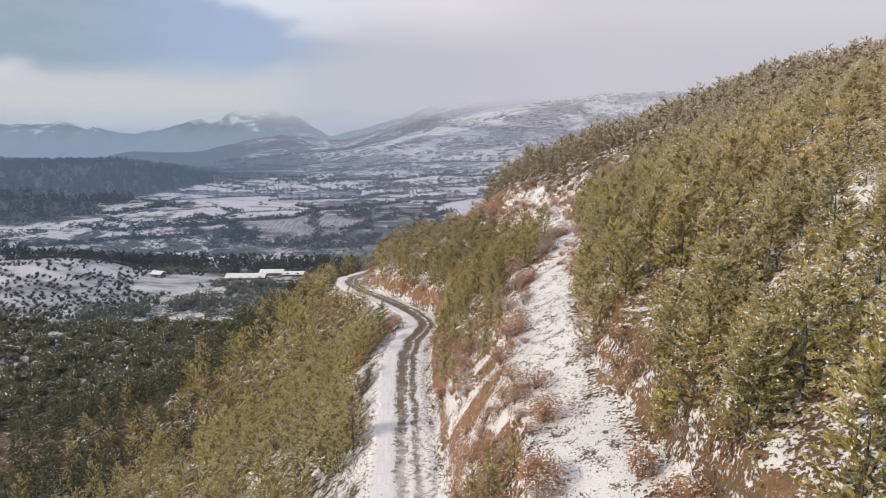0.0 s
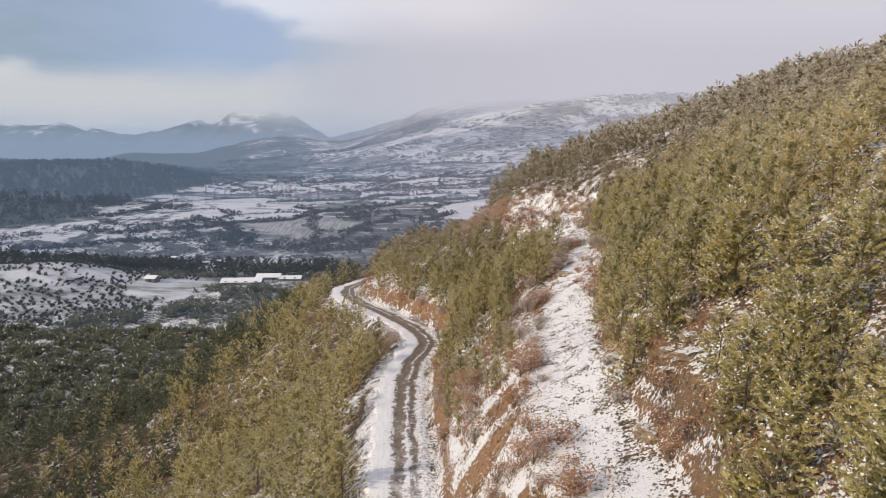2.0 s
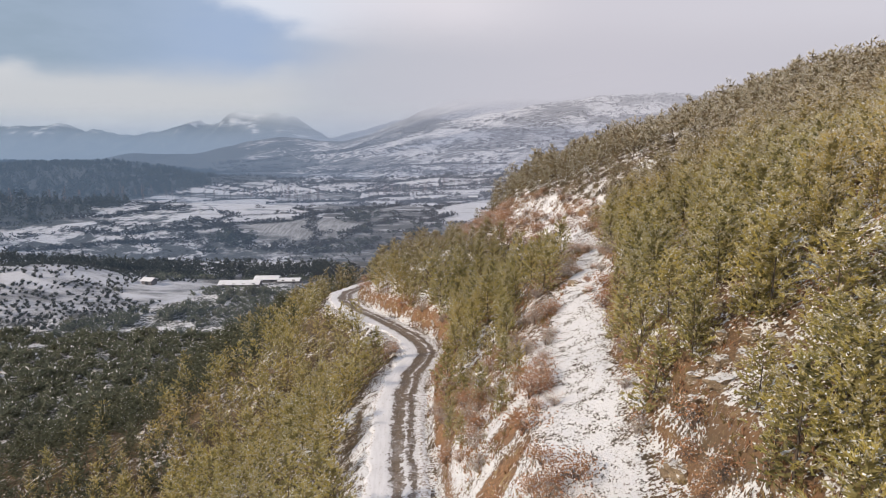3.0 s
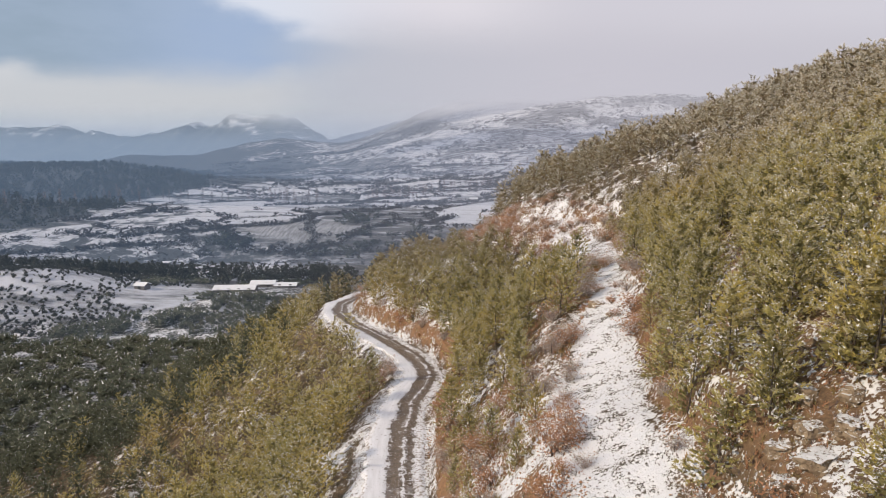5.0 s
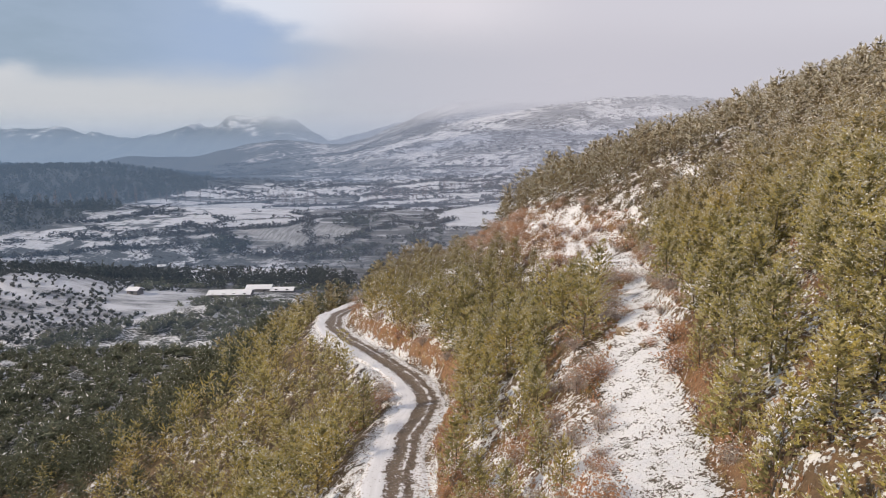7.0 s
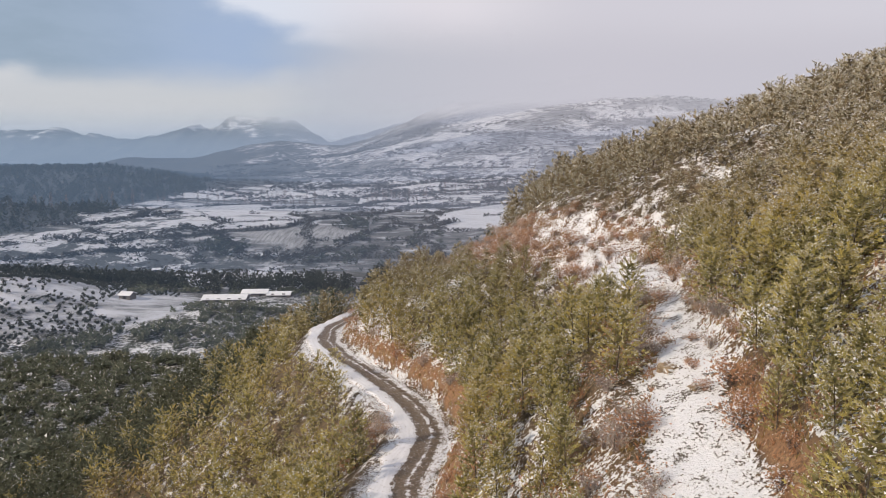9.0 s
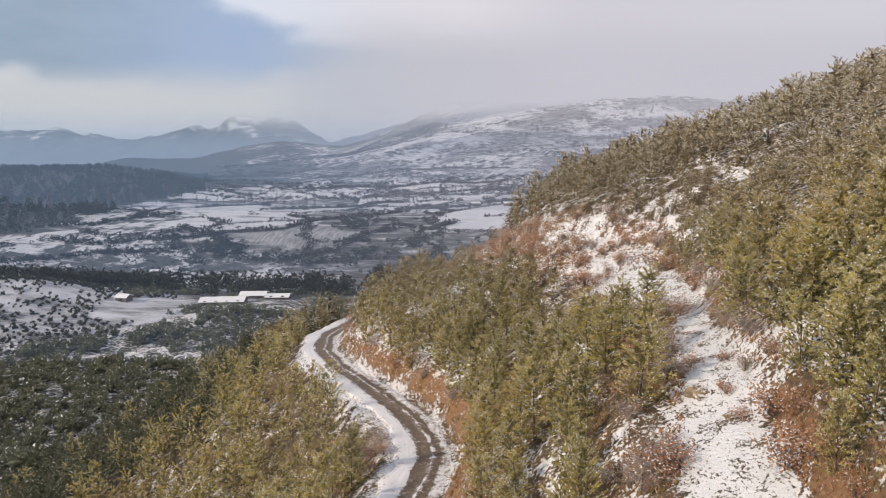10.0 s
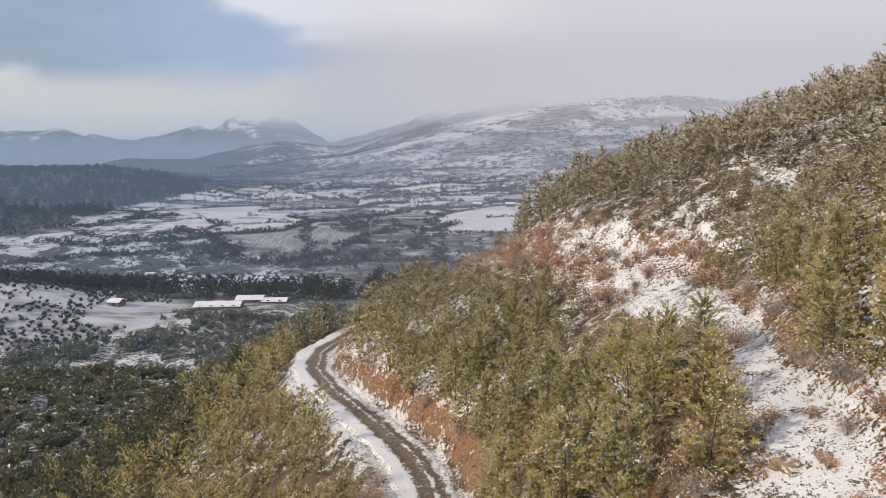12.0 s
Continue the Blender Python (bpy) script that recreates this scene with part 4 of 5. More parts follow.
def tufts(name, xy, size, count, mats, label, category, upright=1.0, width=0.18):
    """Loose blades of grass, bracken or twigs, one small tuft at each place."""
    z = ground_z(xy[:, 0], xy[:, 1])
    at = np.column_stack([xy, z])
    out = np.tile([0, 0, upright], (len(at), 1))
    v = blades(rng, at, out, count, size, size * width, 0.6)
    return tagged(new(name, mesh_from(name, v, tris(v), mats, np.repeat(rng.integers(0, len(mats), len(at)), count))), label, category, kind="stuff")


bank = pick(9000, -22, 12, 18, 136, lambda x, y: (road_u(x, y) > 2.7) & (road_u(x, y) < 8) & ((off_l(x, y) < -0.2) | (y > 100)) & (rough(x, y, 2.2, 73) > np.where(y < 58, -0.05, -0.3)))
tufts("dry_bracken", bank[:7000], 0.46, 6, [M_RED, M_GRASS], "rust-coloured dry bracken and grass on the road bank", "bracken")
edge = pick(9000, -22, 0, 60, 134, lambda x, y: (road_u(x, y) > 2.6) & (road_u(x, y) < 5.5) & (rough(x, y, 1.6, 79) > -0.4))
tufts("bank_grass", edge[:3600], 0.40, 6, [M_RED, M_GRASS], "rust and tawny grass hanging over the road cut", "grass")
scar_xy = pick(9000, 4, 26, 20, 100, lambda x, y: (off_r(x, y) > 0.1) & (off_r(x, y) < 2.6) & (rough(x, y, 1.9, 75) > -0.35))
tufts("dry_grass", scar_xy[:3400], 0.42, 6, [M_RED, M_GRASS], "dry tawny grass on the clay bank above the clearing", "grass")
slope_xy = pick(14000, -1, 16, 20, 92, lambda x, y: (road_u(x, y) > 4.5) & (off_l(x, y) < 0) & (rough(x, y, 2.4, 76) > np.where(y < 58, 0.12, -0.1)))
tufts("undergrowth", slope_xy[:4500], 0.46, 6, [M_RED, M_GRASS], "tawny undergrowth between road and clearing", "undergrowth")
spur_xy = pick(6000, -8, 26, 99, 144, lambda x, y: (np.abs(x - curve(y, STRIP)) < 6) & (rough(x, y, 2.5, 74) > -0.2))
tufts("heath", spur_xy[:3000], 0.42, 6, [M_RED, M_RED, M_GRASS], "rusty heath and dry grass on the bare spur", "heath")
above_xy = pick(24000, 9, 40, 22, 80, lambda x, y: (off_r(x, y) > 1.0) & (off_r(x, y) < 16) & (rough(x, y, 2.8, 105) > -0.1))
tufts("slope_litter", above_xy[:7500], 0.38, 5, [M_GRASS, M_TWIG, M_RED], "dry grass, twigs and litter under the upper pines", "undergrowth")
strip_xy = pick(15000, 2, 24, 18, 104, lambda x, y: (off_l(x, y) > -0.3) & (off_r(x, y) < 0.2) & (rough(x, y, 2.5, 71) + rough(x, y, 0.9, 72) + rng.normal(0, 0.3, len(x)) > 0.15))
tufts("brash", strip_xy[:3600], 0.20, 3, [M_TWIG], "dark twigs and stalks poking through the snow", "brash", 0.35, 0.3)
verge_xy = pick(9000, -26, 1, 20, 140, lambda x, y: (road_u(x, y) < -2.5) & (road_u(x, y) > -4.6))
tufts("verge_stalks", verge_xy[:2400], 0.28, 3, [M_TWIG], "brown stalks along the snowy road verge", "dry stalks", 0.6, 0.25)


def rock_bm(seed, size):
    """A weathered, faceted block."""
    bm = bmesh.new()
    bmesh.ops.create_icosphere(bm, subdivisions=3, radius=1.0)
    r = np.random.default_rng(seed)
    off = Vector(r.uniform(-9, 9, 3))
    for v in bm.verts:
        d = v.co.copy()
        # squared shoulders, then ledges
        box = max(abs(d.x), abs(d.y), abs(d.z))
        v.co = d / box ** 0.6
        v.co *= 1 + 0.5 * noise.noise(d * 1.4 + off) + 0.34 * noise.noise(d * 3.6 + off) + 0.14 * noise.noise(d * 9.0 + off)
        v.co.z = 0.7 * v.co.z + 0.3 * round(v.co.z * 4) / 4
        v.co = Vector((v.co.x * size[0], v.co.y * size[1], v.co.z * size[2]))
    return bm


def rock(seed, x, y, size):
    bm = rock_bm(seed, size)
    me = bpy.data.meshes.new("rock")
    bm.to_mesh(me)
    bm.free()
    me.materials.append(M_ROCK)
    thing = new("rock", me)
    thing.matrix_basis = pose(x, y, float(ground_z(x, y)) + size[2] * 0.05, 0, 0, seed * 47 % 360)
    return tagged(thing, "weathered ochre rock outcrop capped with snow", "rock", group="rocks above the clearing")


for seed, x, y, s in ((5, 16.6, 36.0, 0.8), (6, 13.8, 42.0, 0.8), (8, 16.8, 41.5, 0.9), (9, 17.5, 46.0, 0.9), (10, 15.0, 47.5, 0.6), (11, 27.2, 104.5, 1.5), (12, 19.0, 50.5, 0.9),
                      (13, 21.5, 57.0, 0.8), (14, 11.7, 67.9, 0.8), (15, 12.9, 71.4, 0.6), (16, 12.2, 65.2, 0.45), (17, 6.2, 34.5, 0.4), (18, 10.4, 37.6, 1.0), (19, 24.0, 66.0, 0.9), (32, 19.4, 35.6, 1.1), (33, 20.6, 37.5, 0.9)):
    rock(seed, x, y, (0.66 * s, 0.5 * s, 0.42 * s))


def ledge(seed, x, y, size, turned):
    """A block of bedded rock, its courses broken back unevenly."""
    bm = bmesh.new()
    bmesh.ops.create_icosphere(bm, subdivisions=4, radius=1.0)
    off = Vector(np.random.default_rng(seed).uniform(-9, 9, 3))
    for v in bm.verts:
        d = v.co.copy()
        p = d / max(abs(d.x), abs(d.y), abs(d.z)) ** 0.7
        bed = math.floor(p.z * 2.6 + 0.35 * noise.noise(d * 1.1 + off))
        f = p.z * 2.6 - bed
        q = 0.95 + 0.55 * noise.noise(Vector((bed * 2.7, seed * 1.3, 0)) + off) + 0.5 * noise.noise(Vector((d.x * 1.5, d.y * 1.5, bed * 1.9)) + off) + 0.16 * noise.noise(d * 6 + off)
        v.co = Vector((p.x * q * size[0], p.y * q * size[1], ((bed + f ** 3) / 2.6 + 0.12 * noise.noise(d * 3 + off)) * size[2]))
    me = bpy.data.meshes.new("rock_ledge")
    bm.to_mesh(me)
    bm.free()
    me.materials.append(M_ROCK)
    thing = new("rock_ledge", me)
    thing.matrix_basis = pose(x, y, float(ground_z(x, y)) + size[2] * 0.1, seed * 31 % 17 - 8, -(seed * 13 % 14), turned)
    return tagged(thing, "broken ledge of ochre rock with snow on its top", "rock", group="rocks above the clearing")


for seed, x, y, s, turned in ((1, 11.7, 39.2, 0.75, 20), (2, 12.6, 39.0, 1.0, 35), (3, 13.2, 40.4, 0.9, 10), (4, 14.0, 39.6, 1.0, 50), (5, 14.8, 40.6, 0.8, 25), (6, 15.2, 39.0, 0.7, 70), (7, 12.1, 40.6, 0.7, -15), (8, 13.7, 41.6, 0.65, 40)):
    ledge(400 + seed, x, y, (0.56 * s, 0.42 * s, 0.44 * s), turned)

# ---- the valley: sheds, poplars, hedges and far woods ----


def box_bm(w, d, h, z=0.0):
    bm = bmesh.new()
    bmesh.ops.create_cube(bm, size=1.0)
    for v in bm.verts:
        v.co = Vector((v.co.x * w, v.co.y * d, (v.co.z + 0.5) * h + z))
    return bm


def shed(x, y, z, w, d, h, rise, turned, label):
    """A long low shed with a snow-covered gable roof and dark openings."""
    house = new("shed")
    body = box_bm(w, d, h + 1.5, -1.5)
    part("wall", (body, M_WALL), house)
    bm = bmesh.new()
    ov, th = 0.5, 0.22
    rows = []
    for end in (-w / 2 - ov, w / 2 + ov):
        rows.append([bm.verts.new((end, yy, zz)) for yy, zz in ((-d / 2 - ov, h - 0.1), (0, h + rise), (d / 2 + ov, h - 0.1), (d / 2 + ov, h - 0.1 + th), (0, h + rise + th), (-d / 2 - ov, h - 0.1 + th))])
    for i in range(6):
        bm.faces.new((rows[0][i], rows[0][(i + 1) % 6], rows[1][(i + 1) % 6], rows[1][i]))
    bm.faces.new(rows[0][::-1])
    bm.faces.new(rows[1])
    bmesh.ops.recalc_face_normals(bm, faces=bm.faces)
    part("roof", (bm, M_ROOF), house, "roof under an even layer of snow")
    for end in (-1, 1):
        g = bmesh.new()
        e = end * (w / 2 - 0.02)
        t = [g.verts.new(p) for p in ((e, -d / 2, h - 0.02), (e, d / 2, h - 0.02), (e, 0, h + rise - 0.05), (e - end * 0.2, -d / 2, h - 0.02), (e - end * 0.2, d / 2, h - 0.02), (e - end * 0.2, 0, h + rise - 0.05))]
        for f in ((0, 1, 2), (5, 4, 3), (0, 3, 4, 1), (1, 4, 5, 2), (2, 5, 3, 0)):
            g.faces.new([t[i] for i in f])
        bmesh.ops.recalc_face_normals(g, faces=g.faces)
        part("gable", (g, M_WALL), house)
    n = max(1, int(w / 4))
    for i in range(n):
        o = box_bm(1.3, 0.12, 1.5 if i % 2 else 2.0, 0.2 if i % 2 else -0.3)
        ob = part("opening", (o, M_DOOR), house, "dark opening")
        ob.location = (-w / 2 + (i + 0.5) * w / n, -d / 2 - 0.03, 0)
    house.matrix_basis = pose(x, y, z, 0, 0, turned)
    return tagged(house, label, "shed", group="sheds in the valley")


M_DOOR = plain_material("dark_opening", (0.02, 0.02, 0.022), (0.04, 0.038, 0.036), 2.0)
for x, y, w, d, h, rise, turned in ((-86.5, 315, 11, 7, 1.5, 1.1, 3), (-95, 300, 18, 8, 1.2, 1.2, 4), (-75.5, 314, 10, 6, 1.0, 0.9, 2), (-139, 303, 5, 4.5, 1.7, 1.1, -10)):
    shed(x, y, float(ground_z(x, y)) + 0.2, w, d, h, rise, turned, "low grey farm shed with a snow-covered roof" if w > 6 else "small grey hut with a snow-covered roof")
for x, y, w in ((30, 655, 8), (-171, 402, 4), (-20, 690, 7), (60, 640, 8)):
    shed(x, y, float(ground_z(x, y)) + 0.2, w, 0.7 * w, 0.3 * w, 0.16 * w, 5, "distant farmhouse with a snow-covered roof")


def poplar_arrays(seed):
    rng = np.random.default_rng(seed)
    n = 70
    h = rng.uniform(0.15, 1.0, n)
    an = rng.uniform(0, 6.28, n)
    r = 0.07 * np.sin(np.clip(h, 0, 1) * 3.0) + 0.01
    at = np.stack([np.cos(an) * r, np.sin(an) * r, h * 0.93], -1)
    out = np.stack([np.cos(an) * 0.35, np.sin(an) * 0.35, np.ones(n)], -1)
    v = blades(rng, at, out, 1, 0.15, 0.018, 0.12)
    stem = np.array([(-0.014, 0, 0), (0.014, 0, 0), (0, 0, 0.95), (0, -0.014, 0), (0, 0.014, 0), (0, 0, 0.95)])
    return v, stem


poplar_kinds = []
for i in range(4):
    v, stem = poplar_arrays(700 + i)
    tree = new("poplar_tree")
    part("trunk", mesh_from("trunk", stem, tris(stem), [M_BARK]), tree)
    part("crown", mesh_from("crown", v, tris(v), [M_TWIG]), tree, "bare upright grey-brown twigs")
    poplar_kinds.append(tagged(tree, "tall bare winter poplar standing among snowy fields", "poplar tree", group="poplars in the valley"))
rows = [(-185 + 3.4 * i, 672 + 1.3 * i) for i in range(16)] + [(-80 + 4.6 * i, 690 + 4 * i) for i in range(14)] + [(-330 + 9 * i, 640 + 3 * i) for i in range(16)]
rows += [(-20 + 7 * i, 780 + 6 * i) for i in range(16)] + [(40 + 12 * i, 1050 + 2 * i) for i in range(22)] + [(-420 + 12 * i, 560 + 5 * i) for i in range(12)]
for n, (x, y) in enumerate(rows):
    x, y = x + rng.uniform(-2, 2), y + rng.uniform(-4, 4)
    h = rng.uniform(10, 17)
    m = Matrix.LocRotScale((x, y, float(ground_z(x, y)) - 0.2), Euler((0, 0, rng.uniform(0, 6.28))), (h, h, h))
    one = poplar_kinds[n] if n < 4 else copy_thing(poplar_kinds[n % 4], m)
    one.matrix_basis = m


BUSH = [bush_arrays(800 + i, 26, 0.0, 0.36) for i in range(6)]
FARBUSH = [bush_arrays(820 + i, 11, 0.0) for i in range(6)]
CONE = [pine_arrays(840 + i, 4, 4, 1, 2, 0.26, 0.14, 0.0, thick=0.22) for i in range(5)]
HEDGES = [
    [(-275, 465), (-230, 455), (-201, 470), (-154, 488)],
    [(-277, 408), (-246, 428), (-219, 440), (-177, 450)],
    [(-303, 505), (-267, 529), (-231, 586)],
    [(-154, 488), (-121, 507), (-106, 545), (-82, 573), (-50, 601), (-15, 676)],
    [(-199, 507), (-171, 489), (-144, 456), (-131, 440)],
    [(-131, 437), (-100, 436), (-72, 451), (-61, 481), (-41, 502)],
    [(-167, 629), (-108, 670), (-42, 732)],
    [(-192, 902), (-88, 957), (-21, 953), (95, 951)],
    [(-211, 1076), (-86, 1157), (107, 1068)],
    [(-98, 782), (-20, 833), (84, 874)],
    [(-48, 642), (17, 649), (83, 692)],
    [(-43, 527), (-12, 501), (9, 526)]]
hp, hh = [], []
for line in HEDGES:
    for (x0, y0), (x1, y1) in zip(line, line[1:]):
        n = int(math.hypot(x1 - x0, y1 - y0) / 0.55)
        f = (np.arange(n) + rng.random(n)) / n
        keep = rng.random(n) < 0.85
        hp.append(np.stack([x0 + (x1 - x0) * f + rng.normal(0, 1.6, n), y0 + (y1 - y0) * f + rng.normal(0, 2.4, n)], -1)[keep])
        hh.append(np.where(rng.random(n) < 0.2, rng.uniform(3, 5.5, n), rng.uniform(1.5, 3.2, n))[keep])
# the smaller hedges follow the edges of the fields
ex, ey, rng = jittered(-700, 420, 425, 1500, 2.2, 61)
keep = (ex > -0.5 * ey - 20) & (ex < 0.34 * ey + 10) & (rng.random(len(ex)) < smooth(1700, 500, ey))
ex, ey = ex[keep], ey[keep]
gap, plot_id, edge_id = fields(ex, ey)
keep = (gap < 1.6 + 1.6 * edge_id) & (edge_id > 0.15) & (rough(ex, ey, 30, 103) > -0.7 + 0.4 * edge_id) & (rng.random(len(ex)) < 0.9)
hp.append(np.stack([ex[keep], ey[keep]], -1))
hh.append(np.where(rng.random(keep.sum()) < 0.12, rng.uniform(2.8, 5.0, keep.sum()), rng.uniform(1.2, 2.6, keep.sum())))
hp, hh = np.concatenate(hp), np.concatenate(hh)
ok = (hp[:, 0] > -0.40 * hp[:, 1] - 60) | (hp[:, 1] < 600)
hp, hh = hp[ok], hh[ok]


def thicket(name, kinds, xy, low, high, mats, label, category, wide=(1.0, 1.6)):
    z = ground_z(xy[:, 0], xy[:, 1]) - 0.25
    n = len(xy)
    return stuff(name, scatter(kinds, np.column_stack([xy, z]), rng.uniform(low, high, n), rng.uniform(0, 6.28, n), rng.uniform(*wide, n)), mats, label, category)


M_HEDGE = foliage_material("winter_hedge", (0.022, 0.023, 0.024), (0.06, 0.057, 0.055), (0.05, 0.05, 0.045), 0.05)
thicket("hedges", FARBUSH, hp, hh, hh, [M_HEDGE, M_SNOW], "dark leafless hedgerows round snowy fields", "hedgerow")
loose = pick(2600, -420, 300, 430, 1000, lambda x, y: (rough(x, y, 45, 81) + 0.6 * rough(x, y, 17, 82) > 0.90) & (x > -0.45 * y - 30) & (x < 0.3 * y))
thicket("field_trees", BUSH, loose, 2.0, 6.0, [M_HEDGE, M_SNOW], "scattered dark winter trees and thickets in the fields", "trees")
gorge = pick(4600, -330, 40, 325, 430, lambda x, y: np.abs(y - 368 - 12 * np.sin(x / 60.0) - 0.08 * (x + 100) - 14 * rough(x, y, 38, 93)) < 9 + 14 * rough(x, y, 30, 83) + 9 * rough(x, y, 9, 92) + 8 * rough(x, y, 75, 94))
kx, ky, rng = jittered(-320, -95, 225, 350, 2.5, 9)
near_knob = np.exp(-((kx + 196) / 66) ** 2 - ((ky - 292) / 52) ** 2)
keep = (near_knob > 0.22) & (rng.random(len(kx)) < 0.85 - 0.20 * smooth(0.35, 0.7, near_knob)) & (np.hypot((kx + 127) / 17, (ky - 293) / 21) > 1) & (rough(kx, ky, 14, 91) > -0.55)
# juniper colour taken darker to paint the cloud shade on the knoll
M_JUNIPER_SHADED = foliage_material("shaded_juniper_sprays", (0.030, 0.037, 0.033), (0.085, 0.095, 0.075), (0.09, 0.09, 0.07), 0.1)
thicket("knoll_scrub", [clump_arrays(860 + i, 36, 0.008) for i in range(6)], np.stack([kx[keep], ky[keep]], -1), 1.2, 2.9, [M_JUNIPER_SHADED, M_SNOW], "low juniper scrub dotted over a snowy knoll, cloud shade in its colour", "scrub", (0.9, 1.4))
belt = pick(900, -150, -35, 324, 362, lambda x, y: rough(x, y, 16, 97) + 0.5 * rough(x, y, 6, 98) > -0.35)
gorge = np.concatenate([gorge[:950], belt[:260]])
thicket("gorge_wood", LOW, gorge, 4.5, 8.5, [M_HILL, M_SNOW], "dark belt of trees along the valley stream", "wood", (1.0, 1.5))
yard = pick(1500, -150, -45, 280, 352, lambda x, y: (rough(x, y, 13, 95) + 0.5 * rough(x, y, 5, 96) > -0.12) & ~((np.abs(y - 302) < 11) & (x > -112) & (x < -60)) & (np.hypot(x + 139, y - 303) > 9) & (np.hypot((x + 127) / 19, (y - 293) / 23) > 1))
thicket("yard_thicket", BUSH, yard[:330], 1.4, 3.6, [M_VALLEY_SHADED, M_SNOW], "dark thickets on the snowy flat round the sheds", "thicket")
copse = np.concatenate([np.stack([rng.normal(-70, 9, 40), rng.normal(528, 14, 40)], -1), np.stack([rng.normal(-150, 10, 40), rng.normal(452, 8, 40)], -1),
                        np.stack([rng.normal(-20, 22, 36), rng.normal(470, 14, 36)], -1), np.stack([rng.normal(-62, 16, 34), rng.normal(436, 10, 34)], -1)])
thicket("copses", BUSH, copse, 2.5, 6.0, [M_HILL, M_SNOW], "dark copses at the edges of the fields", "copse")
slope = pick(3600, -330, 60, 322, 475, lambda x, y: (rough(x, y, 22, 84) + 0.5 * rough(x, y, 8, 89) > -0.05) & ~((x > -150) & (x < -95) & (y < 345)))
thicket("slope_scrub", FARBUSH, slope[:1100], 1.3, 3.2, [M_HEDGE, M_SNOW], "grey-brown scrub on the valley side", "scrub")
dark = pick(12000, -1200, -250, 440, 1300, lambda x, y: (x < np.minimum(-288, -0.36 * y) - 22 * rough(x, y, 60, 85)) & (x > -0.80 * y) & (y > 465 + 25 * rough(x, y, 50, 86)))
thicket("hill_wood", CONE, dark[:4300], 5.0, 8.5, [M_HILL, M_SNOW], "dense dark conifer wood on the far hill", "wood", (1.1, 1.7))
far = pick(16000, -700, 800, 760, 1750, lambda x, y: (x > -0.36 * y) & (x < 0.42 * y) & (rough(x, y, 70, 87) + 0.7 * rough(x, y, 24, 88) > 0.05))
thicket("far_scrub", FARBUSH, far[:6500], 2.5, 5.5, [M_HEDGE, M_SNOW], "scattered scrub and small woods on the snowy far slope", "scrub", (1.0, 2.0))

# ---- the mountains that close the valley ----
RIDGE = [(-0.95, 190), (-0.80, 215), (-0.71, 182), (-0.63, 190), (-0.54, 182), (-0.49, 143), (-0.44, 182), (-0.40, 207), (-0.35, 226), (-0.31, 249), (-0.285, 240), (-0.23, 226), (-0.205, 190), (-0.18, 158), (-0.10, 140)]


def mountain_material():
    m, k = material("snowy_mountain")
    geo = k.add("ShaderNodeNewGeometry")
    pos = geo.outputs["Position"]
    lie = k.noise(k.scaled(pos, 0.010, 0.010, 0.022), 1.0, 8, 0.68)
    grain = k.noise(k.scaled(pos, 0.05, 0.05, 0.09), 1.0, 6, 0.7)
    high = k.step(k.split(pos)[2], 60, 250, -0.13, 0.05)
    snow = k.step(k.math("ADD", k.math("ADD", lie, high), k.math("MULTIPLY", k.math("SUBTRACT", grain, 0.5), 0.35)), 0.53, 0.62)
    finish(k, k.mix(snow, k.mix(grain, (0.035, 0.045, 0.045), (0.08, 0.09, 0.09)), (0.62, 0.65, 0.70)), 0.95, grain, 0.6, 6.0)
    return m


mu, mv = np.meshgrid(np.linspace(-0.95, -0.08, 260), np.linspace(0, 1, 34))
my = 2350 + 760 * mv
mx = mu * 3000 * (0.86 + 0.14 * mv)
fold = 1 - np.abs(rough(mx, my, 170, 111)) - 0.5 * np.abs(rough(mx, my, 70, 112))
crest_z = curve(mu, RIDGE) + 20 * rough(mx, my * 0, 105, 113) + 13 * rough(mx, my * 0, 38, 114)
climb = smooth(0, 0.86, mv) * smooth(1.25, 0.86, mv)
mz = 40 + (crest_z - 40) * (climb + 0.30 * (fold - 0.6) * climb * smooth(0.95, 0.55, mv)) + 5 * rough(mx, my, 30, 115) * smooth(1, 0.8, mv)
ids = np.arange(mu.size).reshape(mu.shape)
mq = np.stack([ids[:-1, :-1], ids[:-1, 1:], ids[1:, 1:], ids[1:, :-1]], -1).reshape(-1, 4)
tagged(new("mountain_range", mesh_from("mountain_range", np.stack([mx, my, mz], -1).reshape(-1, 3), mq, [mountain_material()], smooth_faces=True)),
       "far craggy mountains streaked with snow under low cloud", "mountain", kind="structure")

# ---- mist in the valley and cloud on the far hill: added sheets, self-lit in sky colours ----


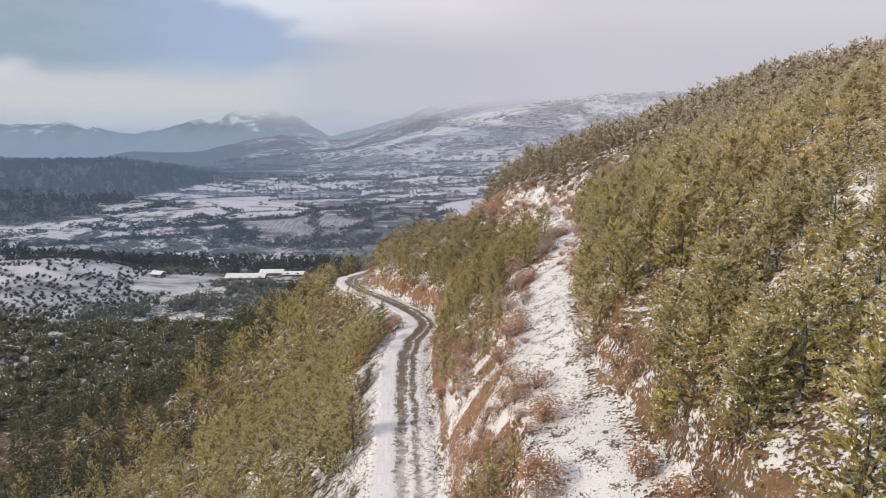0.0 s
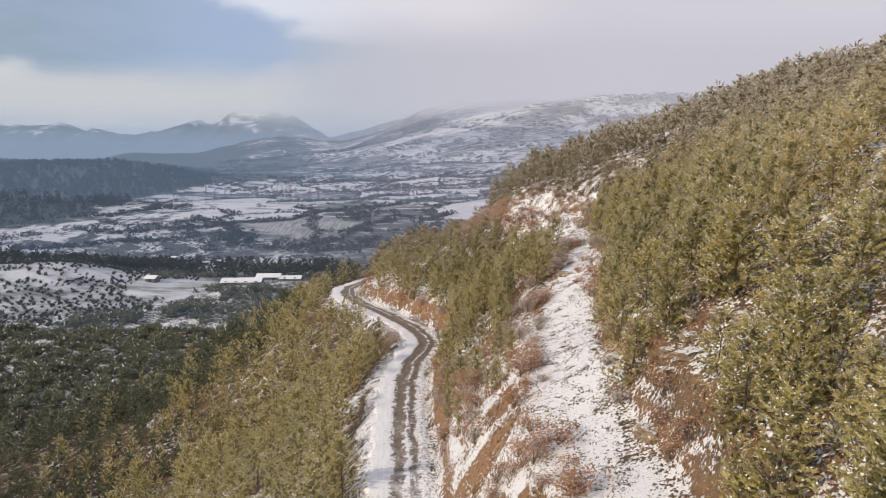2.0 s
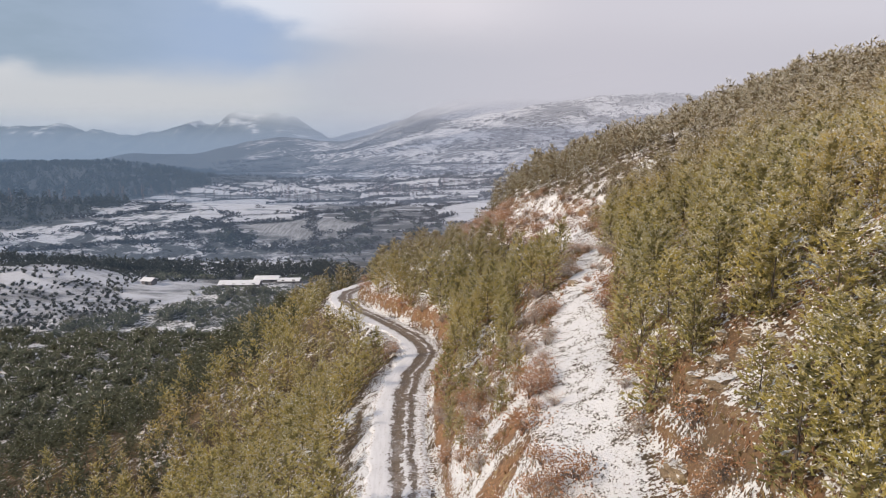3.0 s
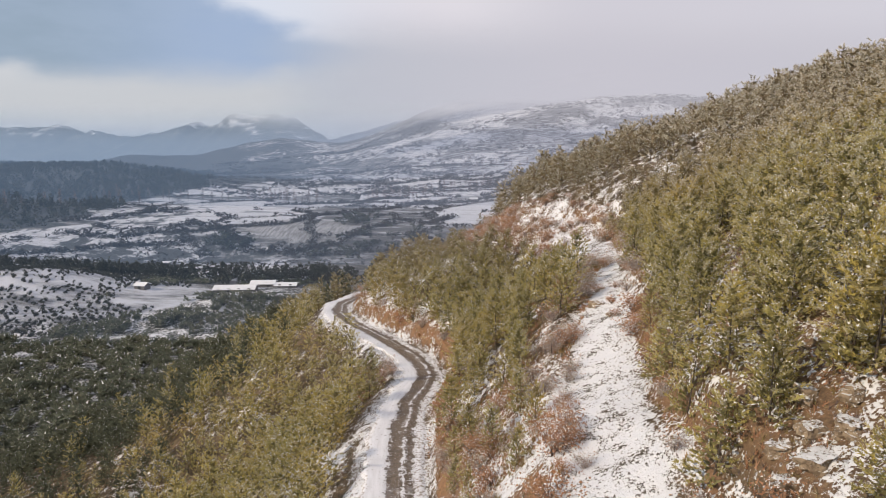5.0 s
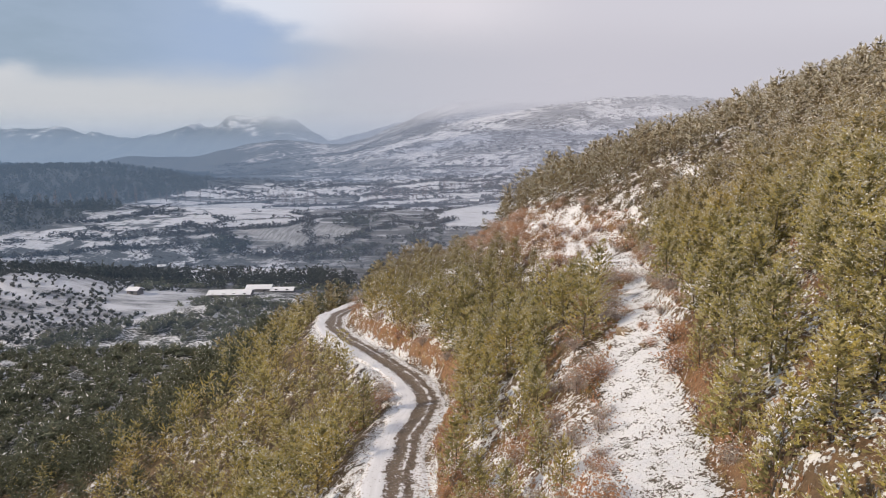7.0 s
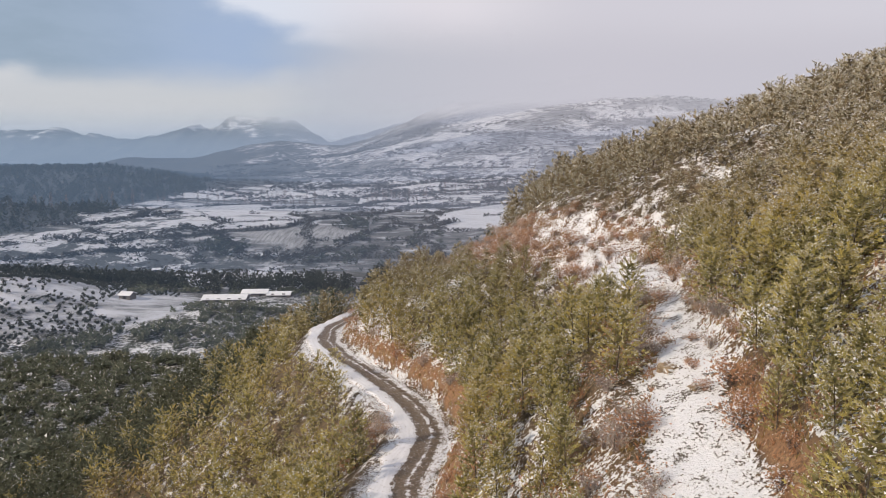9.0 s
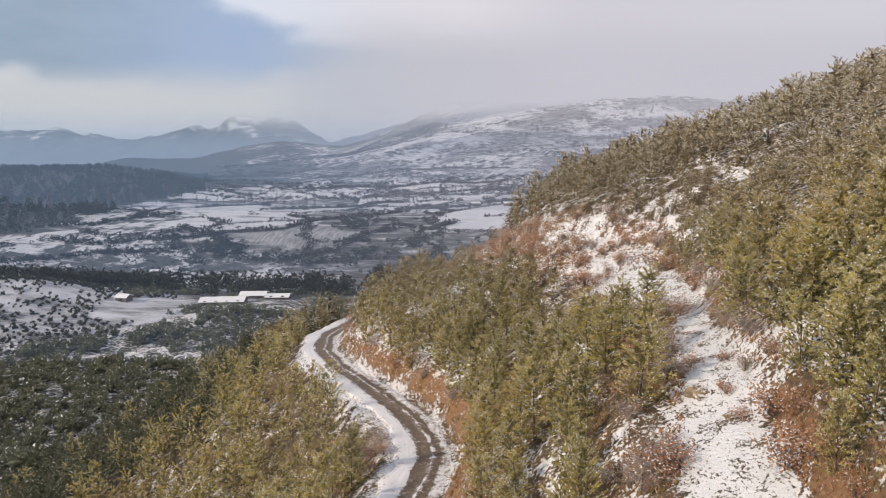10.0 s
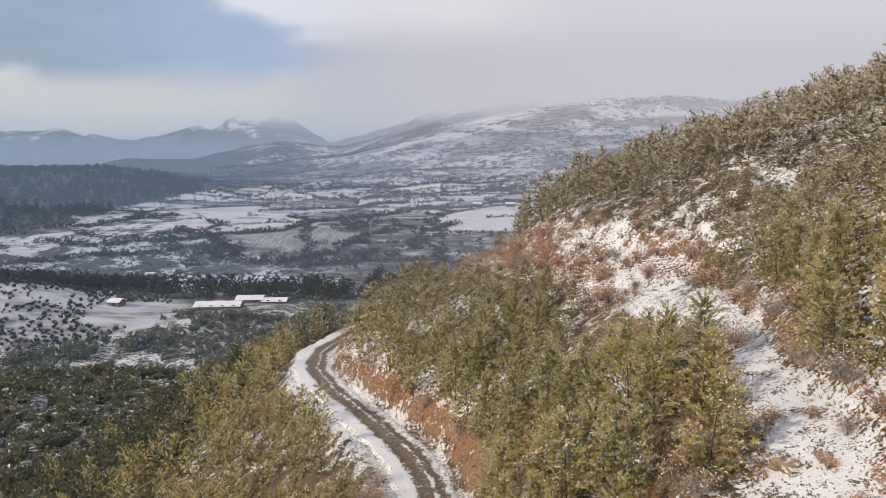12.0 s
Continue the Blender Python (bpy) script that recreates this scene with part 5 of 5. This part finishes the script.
def mist(name, distance, amount, low, high, left, right, col_left, col_right, label, soft=0.5, crown=0.0):
    """A soft upright sheet of painted, glowing haze across the valley. low, high: heights over which it thins out
    (amount > 0: at the top; < 0: at the bottom).
    """
    m, k = material(name)
    pos = k.add("ShaderNodeNewGeometry").outputs["Position"]
    x, y, z = k.split(pos)
    wisp = k.noise(k.scaled(pos, 3.2 / distance, 1.0, 7.0 / distance), 1.0, 5, 0.55)
    fine = k.noise(k.scaled(pos, 14.0 / distance, 1.0, 26.0 / distance), 1.0, 5, 0.6)
    lift = k.math("ADD", z, k.math("MULTIPLY", k.math("ADD", k.math("SUBTRACT", wisp, 0.5), k.math("MULTIPLY", k.math("SUBTRACT", fine, 0.5), 0.35)), soft * (high - low) * 2.0))
    alpha = k.step(lift, high, low) if amount > 0 else k.step(lift, low, high)
    if crown:
        alpha = k.math("MULTIPLY", alpha, k.step(lift, 100 + crown * 1.25 * distance, 100 + crown * 0.70 * distance))
    alpha = k.math("MULTIPLY", alpha, abs(amount))
    edge = k.math("MULTIPLY", k.step(x, left * distance, (left + 0.14) * distance), k.step(x, right * distance, (right - 0.10) * distance))
    alpha = k.math("MULTIPLY", alpha, edge)
    alpha = k.math("MULTIPLY", alpha, k.math("ADD", 0.75, k.math("MULTIPLY", wisp, 0.5)), clamp=True)
    glow = k.add("ShaderNodeEmission")
    k.plug(glow.inputs[0], k.mix(k.step(x, -0.5 * distance, 0.3 * distance), col_left, col_right))
    both = k.add("ShaderNodeMixShader")
    k.plug(both.inputs[0], alpha)
    k.plug(both.inputs[1], k.add("ShaderNodeBsdfTransparent").outputs[0])
    k.plug(both.inputs[2], glow.outputs[0])
    k.plug(k.add("ShaderNodeOutputMaterial").inputs[0], both.outputs[0])
    top = 100 + 1.6 * crown * distance if crown else high + 0.5 * (high - low)
    foot = low - 0.4 * (high - low) if crown else -60
    v = [(left * distance, distance, foot), (right * distance, distance, foot), (right * distance, distance, top), (left * distance, distance, top)]
    ob = new("backdrop", mesh_from("backdrop", v, [(0, 1, 2, 3)], [m]))
    return tagged(ob, label, "mist", kind="structure")


BLUE, MAUVE = (0.24, 0.345, 0.52), (0.40, 0.42, 0.53)
PALE = (0.41, 0.49, 0.60)
# the nearest sheets also tint the valley blue, for the cloud shade there
for n, (d, a, top) in enumerate(((230, 0.06, 0.075), (400, 0.12, 0.075), (620, 0.15, 0.070), (1000, 0.20, 0.065), (2250, 0.58, 0.072))):
    mist(f"glow_haze_{n + 1}", d, a, 100 + (top - 0.07) * d, 100 + top * d, -1.0, 0.9, PALE if d > 2000 else BLUE, MAUVE, "glowing sheet painted as thin blue winter haze in the valley", 0.3)
mist("cloud_1", 1250, -0.66, 100 - 0.020 * 1250, 100 + 0.088 * 1250, -0.30, 1.0, (0.44, 0.49, 0.58), (0.56, 0.55, 0.62), "glowing sheet painted as low cloud drifting over the far hill", 0.20, 0.17)
mist("cloud_2", 1650, -1.0, 100 + 0.036 * 1650, 100 + 0.080 * 1650, -0.22, 1.0, (0.545, 0.56, 0.60), (0.605, 0.58, 0.635), "glowing sheet painted as low cloud wrapping the top of the far hill", 0.30, 0.17)
mist("cloud_3", 2300, -0.95, 100 + 0.022 * 2300, 100 + 0.062 * 2300, -1.0, 0.1, (0.575, 0.595, 0.630), (0.58, 0.59, 0.63), "glowing sheet painted as low cloud veiling the far mountain tops", 0.45, 0.11)
